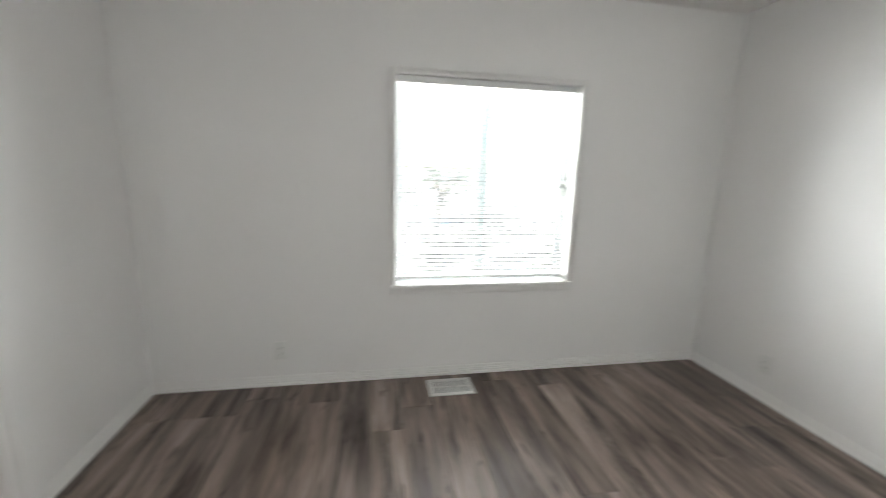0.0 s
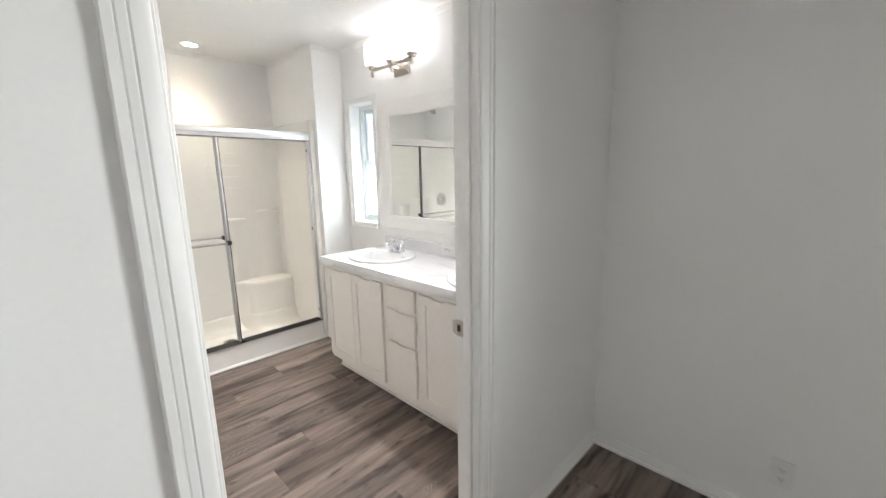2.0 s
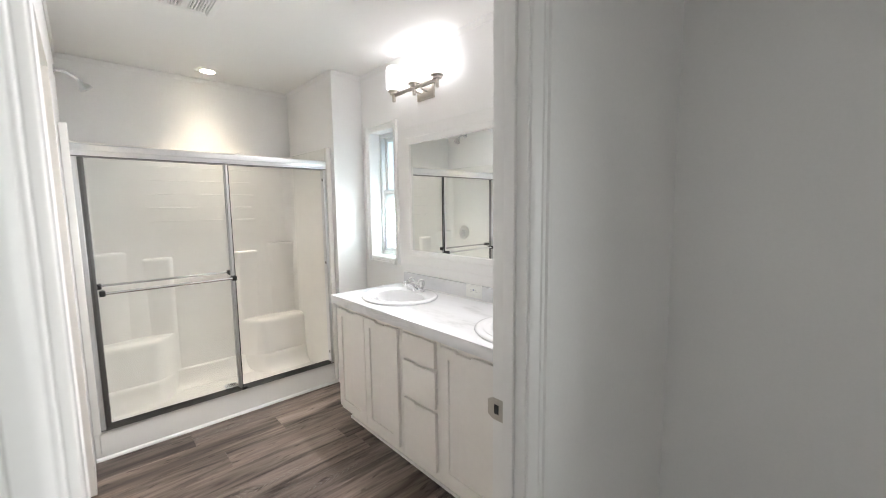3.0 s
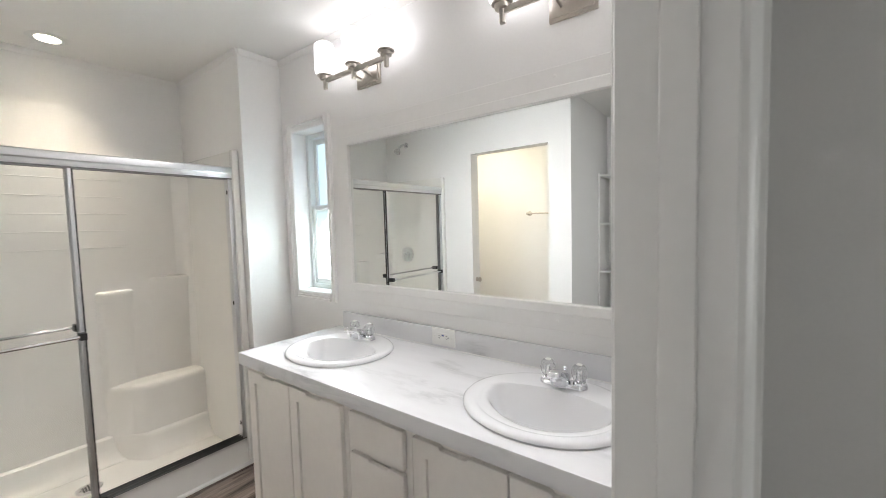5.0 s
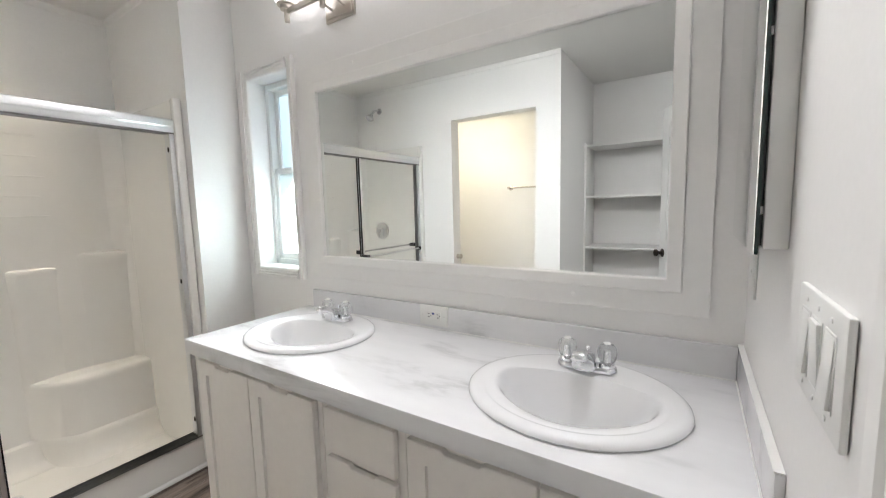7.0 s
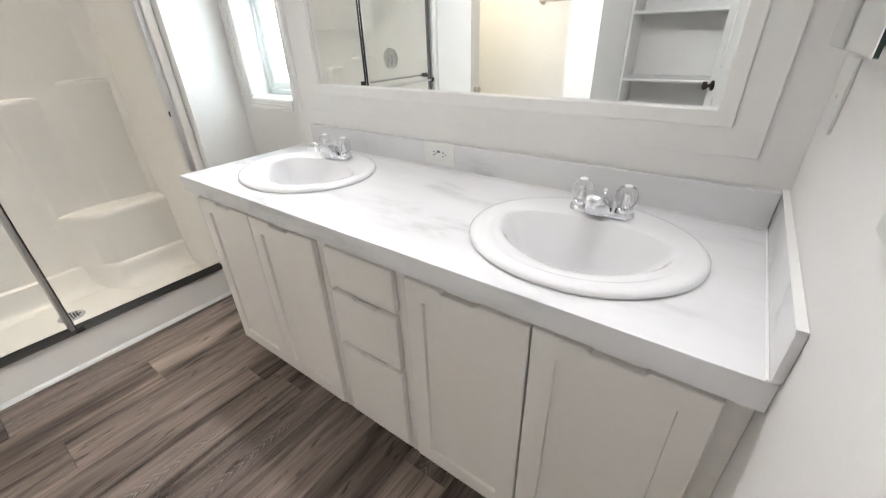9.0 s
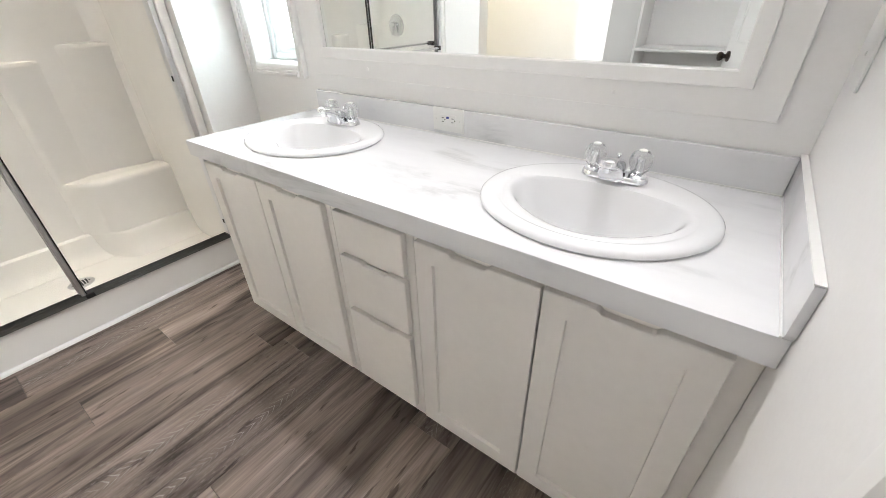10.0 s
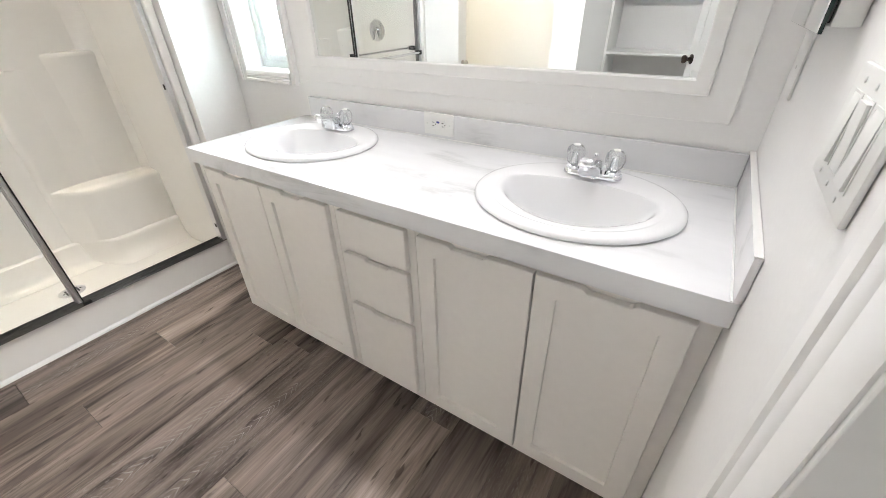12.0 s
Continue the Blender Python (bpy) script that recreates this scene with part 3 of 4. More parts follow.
part("backing", box(vx0 + 0.03, vx1 - 0.03, vy0 + 0.028, vy1 - 0.028, 0.0004, 0.0012), VENT_IN, register)
for i in range(22):
    x = vx0 + 0.038 + i * 0.01005
    part("slat", box(x - 0.003, x + 0.003, vy0 + 0.028, vy1 - 0.028, 0.0015, 0.0055, 0.001, 1), GRILLE, register)
part("bar", box(vx0 + 0.03, vx1 - 0.03, -0.171, -0.165, 0.003, 0.0063, 0.001, 1), GRILLE, register)


# ---- the vanity ----
COUNTER_Z, FACE_Y = 0.86, -0.512


def shaker_door(cab, x0, x1, z0, z1, notch):
    """A one-piece shaker frame with a finger notch in its top edge, and a recessed panel behind it."""
    y0, y1, s, ch = -0.531, FACE_Y - 0.001, 0.051, 0.0022
    n0, n1 = notch
    rim = [(x0, z0), (x1, z0), (x1, z1), (n1 + 0.010, z1), (n1 + 0.003, z1 - 0.003), (n1 - 0.002, z1 - 0.008), (n1 - 0.008, z1 - 0.0095), (n0 + 0.008, z1 - 0.0095), (n0 + 0.002, z1 - 0.008), (n0 - 0.003, z1 - 0.003), (n0 - 0.010, z1), (x0, z1)]
    xm, zm = (x0 + x1) / 2, (z0 + z1) / 2

    def shrink(p):
        return p[0] - ch * ((p[0] in (x1,)) - (p[0] in (x0,))), p[1] - ch * (1 if p[1] > zm else -1)

    bm = bmesh.new()
    back = [bm.verts.new((x, y1, z)) for x, z in rim]
    edge = [bm.verts.new((x, y0 + ch, z)) for x, z in rim]
    front = [bm.verts.new((*shrink(p)[:1], y0, shrink(p)[1])) for p in rim]
    hole = [(x0 + s, z0 + s), (x1 - s, z0 + s), (x1 - s, z1 - s), (x0 + s, z1 - s)]
    lip = [bm.verts.new((x, y0, z)) for x, z in hole]
    deep = [bm.verts.new((x + (0.0015 if x < xm else -0.0015), y0 + 0.0095, z + (0.0015 if z < zm else -0.0015))) for x, z in hole]
    k = len(rim)
    for i in range(k):
        j = (i + 1) % k
        bm.faces.new((back[i], back[j], edge[j], edge[i]))
        bm.faces.new((edge[i], edge[j], front[j], front[i]))
    bm.faces.new((front[0], front[1], lip[1], lip[0]))
    bm.faces.new((front[1], front[2], lip[2], lip[1]))
    bm.faces.new([*front[2:], lip[3], lip[2]])
    bm.faces.new((front[k - 1], front[0], lip[0], lip[3]))
    for i in range(4):
        j = (i + 1) % 4
        bm.faces.new((lip[i], lip[j], deep[j], deep[i]))
    door = part("door", bm, CAB, cab, smooth=False)
    part("panel", box(x0 + s - 0.001, x1 - s + 0.001, y0 + 0.0093, y1 - 0.001, z0 + s - 0.001, z1 - s + 0.001), CAB, door, smooth=False)
    return door


def drawer_front(cab, x0, x1, z0, z1, notch):
    y0, y1 = -0.531, FACE_Y - 0.001
    xm = (x0 + x1) / 2 + 0.01
    out = [(x0, z0), (x1, z0), (x1, z1)]
    if notch:
        out += [(xm + 0.05, z1), (xm + 0.04, z1 - 0.008), (xm - 0.04, z1 - 0.008), (xm - 0.05, z1)]
    out += [(x0, z1)]
    return part("drawer_front", prism(out, lambda u, v, k: (u, y0 if k else y1, v), None, 0.003), CAB, cab, smooth=False)


def carcass(cab, x0, x1):
    bm = bmesh.new()
    t = 0.016
    box(x0, x0 + t, FACE_Y + 0.018, -0.002, 0.1, 0.806, 0, 1, bm)
    box(x1 - t, x1, FACE_Y + 0.018, -0.002, 0.1, 0.806, 0, 1, bm)
    box(x0 + t, x1 - t, FACE_Y + 0.018, -0.002, 0.1, 0.116, 0, 1, bm)
    box(x0 + t, x1 - t, -0.012, -0.002, 0.116, 0.806, 0, 1, bm)
    part("body", bm, CAB, cab)


def face_frame(cab, x0, x1, rails):
    bm = bmesh.new()
    y0, y1, s = FACE_Y, FACE_Y + 0.018, 0.045
    box(x0, x0 + s, y0, y1, 0.098, 0.806, 0.001, 1, bm)
    box(x1 - s, x1, y0, y1, 0.098, 0.806, 0.001, 1, bm)
    for a, b in rails:
        box(x0 + s, x1 - s, y0, y1, a, b, 0.001, 1, bm)
    part("face_frame", bm, CAB, cab)


def plinth(cab, x0, x1):
    part("toe_kick", box(x0, x1, -0.445, -0.43, 0.0, 0.1), CAB, cab)
    part("base_shoe", box(x0, x1, -0.456, -0.446, 0.0, 0.018, 0.004, 2), TRIM, cab)


label_cab = "greige painted sink cabinet with two shaker doors"
left_cab = thing("sink_cabinet", (-1.33, -0.26, 0), label_cab + " beside the shower", "cabinet", "vanity cabinets")
carcass(left_cab, -1.664, -0.986)
face_frame(left_cab, -1.664, -0.986, [(0.098, 0.14), (0.76, 0.806)])
plinth(left_cab, -1.664, -0.986)
shaker_door(left_cab, -1.650, -1.3285, 0.128, 0.779, (-1.53, -1.44))
shaker_door(left_cab, -1.3245, -1.006, 0.128, 0.779, (-1.21, -1.12))
mid_cab = thing("drawer_cabinet", (-0.835, -0.26, 0), "greige painted cabinet with three flat drawers", "cabinet", "vanity cabinets")
carcass(mid_cab, -0.985, -0.686)
face_frame(mid_cab, -0.985, -0.686, [(0.098, 0.14), (0.425, 0.455), (0.628, 0.658), (0.76, 0.806)])
plinth(mid_cab, -0.985, -0.686)
drawer_front(mid_cab, -0.957, -0.709, 0.652, 0.779, False)
drawer_front(mid_cab, -0.957, -0.709, 0.452, 0.636, True)
drawer_front(mid_cab, -0.957, -0.709, 0.133, 0.434, True)
right_cab = thing("sink_cabinet", (-0.34, -0.26, 0), label_cab + " against the wall", "cabinet", "vanity cabinets")
carcass(right_cab, -0.685, -0.001)
face_frame(right_cab, -0.685, -0.001, [(0.098, 0.14), (0.76, 0.806)])
plinth(right_cab, -0.685, -0.001)
shaker_door(right_cab, -0.669, -0.352, 0.128, 0.777, (-0.565, -0.475))
shaker_door(right_cab, -0.347, -0.038, 0.128, 0.777, (-0.238, -0.146))

SINKS = ((-1.315, -0.28), (-0.352, -0.292))
SA, SB = 0.228, 0.2


def counter_mesh():
    """The worktop with two oval cut-outs."""
    x0, x1, y0, y1, z0, z1 = -1.676, -0.001, -0.555, -0.002, 0.808, COUNTER_Z
    bm = bmesh.new()
    xm = (SINKS[0][0] + SINKS[1][0]) / 2
    seg = 48
    for (cx, cy), (a, b) in zip(SINKS, ((x0, xm), (xm, x1))):
        inner, outer = [], []
        corners = sorted([math.atan2(yy - cy, xx - cx) % (2 * math.pi) for xx in (a, b) for yy in (y0, y1)])
        angles = sorted(set([2 * math.pi * i / seg for i in range(seg)] + corners))
        for t in angles:
            c, s = math.cos(t), math.sin(t)
            inner.append((cx + (SA - 0.02) * c, cy + (SB - 0.02) * s))
            k = min(((b if c > 0 else a) - cx) / c if abs(c) > 1e-9 else 1e9, ((y1 if s > 0 else y0) - cy) / s if abs(s) > 1e-9 else 1e9)
            outer.append((cx + k * c, cy + k * s))
        m = len(angles)
        vi = [[bm.verts.new((x, y, z)) for x, y in inner] for z in (z0, z1)]
        vo = [[bm.verts.new((x, y, z)) for x, y in outer] for z in (z0, z1)]
        for i in range(m):
            j = (i + 1) % m
            bm.faces.new((vo[1][i], vo[1][j], vi[1][j], vi[1][i]))
            bm.faces.new((vo[0][j], vo[0][i], vi[0][i], vi[0][j]))
            bm.faces.new((vi[0][i], vi[0][j], vi[1][j], vi[1][i]))
            mid = (Vector(outer[i]) + Vector(outer[j])) / 2
            if abs(mid.x - xm) > 1e-4:
                bm.faces.new((vo[0][i], vo[0][j], vo[1][j], vo[1][i]))
    bmesh.ops.remove_doubles(bm, verts=bm.verts, dist=1e-5)
    edge = [e for e in bm.edges if len(e.link_faces) == 2 and e.calc_face_angle(0) > 1.2 and all(abs(v.co.y - y0) < 1e-4 or abs(v.co.x - x0) < 1e-4 for v in e.verts) and all(v.co.z > z1 - 1e-4 for v in e.verts)]
    bmesh.ops.bevel(bm, geom=edge, offset=0.0025, segments=2, profile=0.5, affect="EDGES")
    return bm


counter = thing("vanity_countertop", (-0.84, -0.27, 0.808), "white marble-look laminate countertop with grey veins and two sinks", "countertop")
part("top", counter_mesh(), MARBLE, counter)
part("backsplash", box(-1.62, -0.0135, -0.0195, -0.001, COUNTER_Z + 0.0005, 0.947, 0.0015, 1), MARBLE, counter)
side = [(-0.001, COUNTER_Z + 0.0005), (-0.556, COUNTER_Z + 0.0005), (-0.562, 0.872), (-0.562, 0.95), (-0.001, 0.95)]
part("side_splash", prism(side, lambda u, v, k: (-0.0005 - 0.012 * k, u, v), None, 0.001), MARBLE, counter)
bm = box(-0.0155, -0.0125, -0.554, -0.021, COUNTER_Z, COUNTER_Z + 0.003)
box(-1.62, -0.0155, -0.0225, -0.0195, COUNTER_Z, COUNTER_Z + 0.003, 0, 1, bm)
box(-0.0135, -0.001, -0.561, -0.001, 0.9505, 0.9525, 0, 1, bm)
part("caulk_bead", bm, PLASTIC, counter)


def sink(cx, cy, label):
    s = thing("sink", (cx, cy, COUNTER_Z), label, "sink", "pair of vanity sinks")
    seg, oy = 96, 0.0

    def back_edge(x):
        return 0.095 - 1.35 * x * x

    def lip(t):
        """How far the basin's D-shaped edge lies from the point (0, oy) in the direction t: an oval in front, a shallow arc behind."""
        c, q = math.cos(t), math.sin(t)
        ka, kb, kc = (c / 0.206) ** 2 + (q / 0.182) ** 2, 2 * oy * q / 0.182 ** 2, (oy / 0.182) ** 2 - 1
        oval = (-kb + math.sqrt(kb * kb - 4 * ka * kc)) / (2 * ka)
        k2, k1, k0 = 1.35 * c * c, q, oy - 0.095
        arc = (-k1 + math.sqrt(k1 * k1 - 4 * k2 * k0)) / (2 * k2) if k2 > 1e-6 else (-k0 / q if q > 0 else 9)
        return (oval ** -16 + arc ** -16) ** (-1 / 16)

    def soft(t):
        t = max(0.0, min(1.0, t))
        return t * t * (3 - 2 * t)

    def depth(x, y):
        """A gently dished shoulder in front with a steep well inside it, and a steep wall under the faucet: the higher of both."""
        rho = math.hypot(x / 0.206, y / 0.182)
        well = math.hypot(x / 0.188, (y - 0.012) / 0.13)
        front = -0.05 * soft((1 - rho) / 0.75) - 0.1 * soft((1.05 - well) / 0.42)
        back = -max(0.0, back_edge(x) - y) * 1.5
        return max(front, back) + 0.006 * math.exp(-((front - back) / 0.014) ** 2)

    bm = bmesh.new()
    loops = []
    for a, b, z in ((0.248, 0.217, 0.0005), (0.2515, 0.2205, 0.005), (0.2505, 0.2195, 0.010), (0.246, 0.215, 0.0145), (0.239, 0.208, 0.0168), (0.231, 0.2, 0.0172)):
        loops.append([(a * math.cos(2 * math.pi * i / seg), b * math.sin(2 * math.pi * i / seg), z) for i in range(seg)])
    for share, z in ((0.5, 0.0165), (0.85, 0.0148), (1.0, 0.0132)):
        loop = []
        for i, (x, y, _) in enumerate(loops[5]):
            t = math.atan2(y - oy, x)
            r = lip(t) * 1.012
            loop.append((x + (r * math.cos(t) - x) * share, y + (oy + r * math.sin(t) - y) * share, z))
        loops.append(loop)
    angles = [math.atan2(y - oy, x) for x, y, _ in loops[5]]
    for k in (0.985, 0.965, 0.93, *[0.9 - 0.05 * i for i in range(17)]):
        loop = []
        for t in angles:
            x, y = k * lip(t) * math.cos(t), oy + k * lip(t) * math.sin(t)
            loop.append((x, y, 0.0115 + min(0.0, depth(x, y)) * min(1.0, (1 - k) / 0.03 + 0.35)))
        loops.append(loop)
    rings = [[bm.verts.new((cx + x, cy + y, COUNTER_Z + z)) for x, y, z in loop] for loop in loops]
    for p, q in zip(rings, rings[1:]):
        for i in range(seg):
            bm.faces.new((p[i], p[(i + 1) % seg], q[(i + 1) % seg], q[i]))
    bm.faces.new(rings[-1])
    drain_y = 0.0
    drain_z = COUNTER_Z + 0.0115 + depth(0, drain_y)
    part("basin", bm, PORC, s)
    part("drain", lathe([(0.0225, 0.0), (0.0225, 0.002), (0.019, 0.003), (0.016, 0.001), (0.006, 0.001), (0.005, 0.004), (0.002, 0.005)], (cx, cy + drain_y, drain_z), seg=24), CHROME, s, "chrome drain")
    return s


sink(*SINKS[0], "white oval drop-in porcelain sink beside the shower")
sink(*SINKS[1], "white oval drop-in porcelain sink near the wall corner")


def faucet(cx, cy, label):
    z = COUNTER_Z + 0.0185
    f = thing("faucet", (cx, cy, z), label, "faucet", "vanity faucets")
    out = []
    for i in range(24):
        t = 2 * math.pi * i / 24
        out.append((0.052 * (1 if math.cos(t) > 0 else -1) + 0.026 * math.cos(t), 0.026 * math.sin(t)))
    bm = prism(out, lambda u, v, k: (cx + u * (1 - 0.05 * k), cy + v * (1 - 0.12 * k), z + 0.014 * k), None, 0.002)
    part("base", bm, CHROME, f)
    # squat body with a short flat spout, lofted through rounded sections: y, underside, top, half-width
    loft = bmesh.new()
    rows = []
    for dy, lo, hi, hw in ((0.027, 0.004, 0.022, 0.017), (0.018, 0.003, 0.036, 0.022), (0.0, 0.002, 0.05, 0.026), (-0.024, 0.002, 0.058, 0.028), (-0.039, 0.004, 0.062, 0.0275), (-0.044, 0.022, 0.0625, 0.026),
                           (-0.056, 0.036, 0.067, 0.0235), (-0.072, 0.044, 0.07, 0.021), (-0.086, 0.048, 0.0705, 0.019), (-0.093, 0.05, 0.067, 0.017), (-0.096, 0.053, 0.062, 0.013)):
        row = []
        for i in range(20):
            t = 2 * math.pi * i / 20
            c, q = math.cos(t), math.sin(t)
            u, w = math.copysign(abs(c) ** 0.55, c), math.copysign(abs(q) ** 0.55, q)
            row.append(loft.verts.new((cx + hw * u * (1 - 0.14 * w), cy + dy, z + (lo + hi) / 2 + (hi - lo) / 2 * w)))
        rows.append(row)
    for p, q in zip(rows, rows[1:]):
        for i in range(20):
            loft.faces.new((p[i], p[(i + 1) % 20], q[(i + 1) % 20], q[i]))
    loft.faces.new(rows[0][::-1])
    loft.faces.new(rows[-1])
    spout = part("spout", loft, CHROME, f)
    part("set_screw", lathe([(0.006, 0), (0.0055, 0.0015), (0.003, 0.001)], (cx, cy - 0.0395, z + 0.014), (0, -1, 0), 14), NICKEL, spout)
    part("aerator", lathe([(0.009, 0), (0.0095, 0.012), (0.007, 0.014)], (cx, cy - 0.08, z + 0.039), seg=18), CHROME, spout)
    part("lift_rod", lathe([(0.0025, 0), (0.0025, 0.012), (0.005, 0.013), (0.006, 0.018), (0.004, 0.021)], (cx, cy + 0.014, z + 0.036), seg=12), CHROME, f)
    for k in (-1, 1):
        hx = cx + 0.051 * k
        stem = part("handle", lathe([(0.02, 0), (0.02, 0.008), (0.013, 0.013), (0.0105, 0.02), (0.0095, 0.044), (0.006, 0.048)], (hx, cy, z + 0.013), seg=20), CHROME, f)
        prof = [(0.012, 0.0), (0.019, 0.005), (0.0235, 0.016), (0.0255, 0.029), (0.0235, 0.041), (0.017, 0.049), (0.012, 0.051)]
        bm = lathe(prof, (hx, cy, z + 0.023), seg=10)
        part("knob", bm, ACRYL, stem, "clear faceted acrylic knob", smooth=False)
        part("cap", lathe([(0.009, 0), (0.009, 0.002), (0.007, 0.003)], (hx, cy, z + 0.0745), seg=16), PLASTIC, stem)
    return f


faucet(SINKS[0][0] - 0.002, -0.148, "chrome two-handle faucet with clear knobs beside the shower")
faucet(SINKS[1][0] + 0.006, -0.156, "chrome two-handle faucet with clear knobs near the corner")
outlet("wall_outlet", (-0.930, -0.0195, 0.912), "white outlet with blue port on the marble backsplash", True)

# wall mirror with its two-step frame
mirror = thing("wall_mirror", (-0.847, 0, 1.1), "wide wall mirror in a stepped white wooden frame", "mirror")
MX0, MX1, MZ0, MZ1 = -1.519, -0.175, 1.111, 1.825


def ring_frame(x0, x1, z0, z1, w, y0, y1, ch, wt=None):
    """A mitre-free picture frame round an opening, with chamfered edges; y0 is its face."""
    wt = wt or w
    bm = bmesh.new()

    def loop(grow, y):
        return [bm.verts.new(p) for p in ((x0 - w * grow[0] + grow[1], y, z0 - w * grow[0] + grow[1]), (x1 + w * grow[0] - grow[1], y, z0 - w * grow[0] + grow[1]),
                                          (x1 + w * grow[0] - grow[1], y, z1 + wt * grow[0] - grow[1]), (x0 - w * grow[0] + grow[1], y, z1 + wt * grow[0] - grow[1]))]

    rows = [loop((1, 0), y1), loop((1, 0), y0 + ch), loop((1, ch), y0), loop((0, -ch), y0), loop((0, 0), y0 + ch), loop((0, 0), y1)]
    for p, q in zip(rows, rows[1:] + rows[:1]):
        for i in range(4):
            j = (i + 1) % 4
            bm.faces.new((p[i], p[j], q[j], q[i]))
    return bm


part("glass", box(MX0 - 0.01, MX1 + 0.01, -0.008, -0.004, MZ0 - 0.01, MZ1 + 0.01), SILVER, mirror, "silvered mirror glass")
part("outer_frame", ring_frame(MX0 - 0.036, MX1 + 0.036, MZ0 - 0.036, MZ1 + 0.042, 0.064, -0.013, -0.001, 0.002, 0.07), TRIM, mirror)
part("inner_frame", ring_frame(MX0, MX1, MZ0, MZ1, 0.0365, -0.026, -0.009, 0.003, 0.042), TRIM, mirror)
for x in (-1.30, -0.42):
    for z in (1.045, 1.905):
        part("screw_plug", lathe([(0.006, 0), (0.006, 0.0015), (0.003, 0.0025)], (x, -0.013, z), (0, -1, 0), 12), TRIM, mirror)


# ---- lamps ----
def sconce(cx, label):
    s = thing("vanity_light", (cx, 0, 2.14), label, "wall lamp", "lights over the mirror")
    plate = part("back_plate", box(cx - 0.082, cx + 0.082, -0.012, -0.001, 2.085, 2.205, 0.003, 2), NICKEL, s)
    part("plate_rim", box(cx - 0.072, cx + 0.072, -0.02, -0.012, 2.095, 2.195, 0.004, 2), NICKEL, plate)
    for k in (-1, 1):
        part("arm", rod((cx + k * 0.035, -0.018, 2.125), (cx + k * 0.035, -0.1, 2.14), 0.005, 10), NICKEL, s)
    part("bar", box(cx - 0.225, cx + 0.225, -0.106, -0.094, 2.128, 2.15, 0.0015, 1), NICKEL, s)
    for k in (-1, 0, 1):
        x = cx + 0.215 * k
        holder = part("holder", lathe([(0.011, -0.03), (0.0115, 0.012), (0.012, 0.015), (0.026, 0.017), (0.027, 0.032), (0.038, 0.034), (0.038, 0.039), (0.03, 0.041)], (x, -0.1, 2.128), seg=24), NICKEL, s)
        part("shade", lathe([(0.034, 0.0), (0.046, 0.008), (0.049, 0.03), (0.049, 0.125), (0.046, 0.142), (0.038, 0.15), (0.036, 0.148), (0.036, 0.1)], (x, -0.1, 2.17), seg=28), SHADE, s, "lit white opal glass shade")
    return s


sconce(-1.357, "brushed nickel three-light wall lamp with lit opal shades beside the window")
sconce(-0.357, "brushed nickel three-light wall lamp with lit opal shades near the corner")



def recessed_light(x, y, r, up, lens, label):
    d = thing("recessed_light", (x, y, H), label, "ceiling light", "recessed lights")
    part("lens", lathe([(r, -0.003), (r, 0.0)], (x, y, H - 0.001 + up), seg=32), lens, d, "glowing warm lens")
    bm = bmesh.new()
    ra = [(r, up), (r + 0.002, -0.005), (r + 0.025, -0.006), (r + 0.037, -0.001)]
    loops = [[bm.verts.new((x + q * math.cos(2 * math.pi * i / 32), y + q * math.sin(2 * math.pi * i / 32), H + h)) for i in range(32)] for q, h in ra]
    for p, q in zip(loops, loops[1:]):
        for i in range(32):
            bm.faces.new((p[i], p[(i + 1) % 32], q[(i + 1) % 32], q[i]))
    part("trim_ring", bm, PLASTIC, d)


recessed_light(*CAN, 0.048, 0.112, SPOT, "small warm lit recessed ceiling light over the shower")
recessed_light(-2.2, -2.1, 0.12, 0, ROOM_LENS, "round warm lit ceiling light in the toilet room")

fan = thing("ceiling_fan_vent", (-1.64, -1.23, H), "white plastic exhaust fan grille on the ceiling", "vent")
gx0, gx1, gy0, gy1 = -1.78, -1.51, -1.365, -1.095
bm = bmesh.new()
box(gx0, gx1, gy0, gy0 + 0.03, H - 0.018, H - 0.0005, 0.005, 2, bm)
box(gx0, gx1, gy1 - 0.03, gy1, H - 0.018, H - 0.0005, 0.005, 2, bm)
box(gx0, gx0 + 0.03, gy0 + 0.03, gy1 - 0.03, H - 0.018, H - 0.0005, 0.005, 2, bm)
box(gx1 - 0.03, gx1, gy0 + 0.03, gy1 - 0.03, H - 0.018, H - 0.0005, 0.005, 2, bm)
box(gx0 + 0.03, gx1 - 0.03, -1.245, -1.215, H - 0.018, H - 0.0005, 0.004, 2, bm)
part("frame", bm, PLASTIC, fan)
part("backing", box(gx0 + 0.03, gx1 - 0.03, gy0 + 0.03, gy1 - 0.03, H - 0.004, H - 0.001), VENT_IN, fan)
for a, b in ((gy0 + 0.03, -1.245), (-1.215, gy1 - 0.03)):
    n = 7
    for i in range(n):
        y = a + (b - a) * (i + 0.5) / n
        part("slat", box(gx0 + 0.03, gx1 - 0.03, y - 0.004, y + 0.004, H - 0.016, H - 0.006, 0.001, 1), PLASTIC, fan)


# ---- the shower ----
SX0, SX1, SY0, SY1, ST = -2.98, -2.2, -1.735, -0.252, 1.86
DX = -2.245
stall = thing("shower_stall", (-2.6, -1.0, 0), "glossy white one-piece fibreglass shower stall with corner seats", "shower stall")
pan = bmesh.new()
box(SX0, SX1 - 0.09, SY0, SY1, 0.0, 0.04, 0, 1, pan)
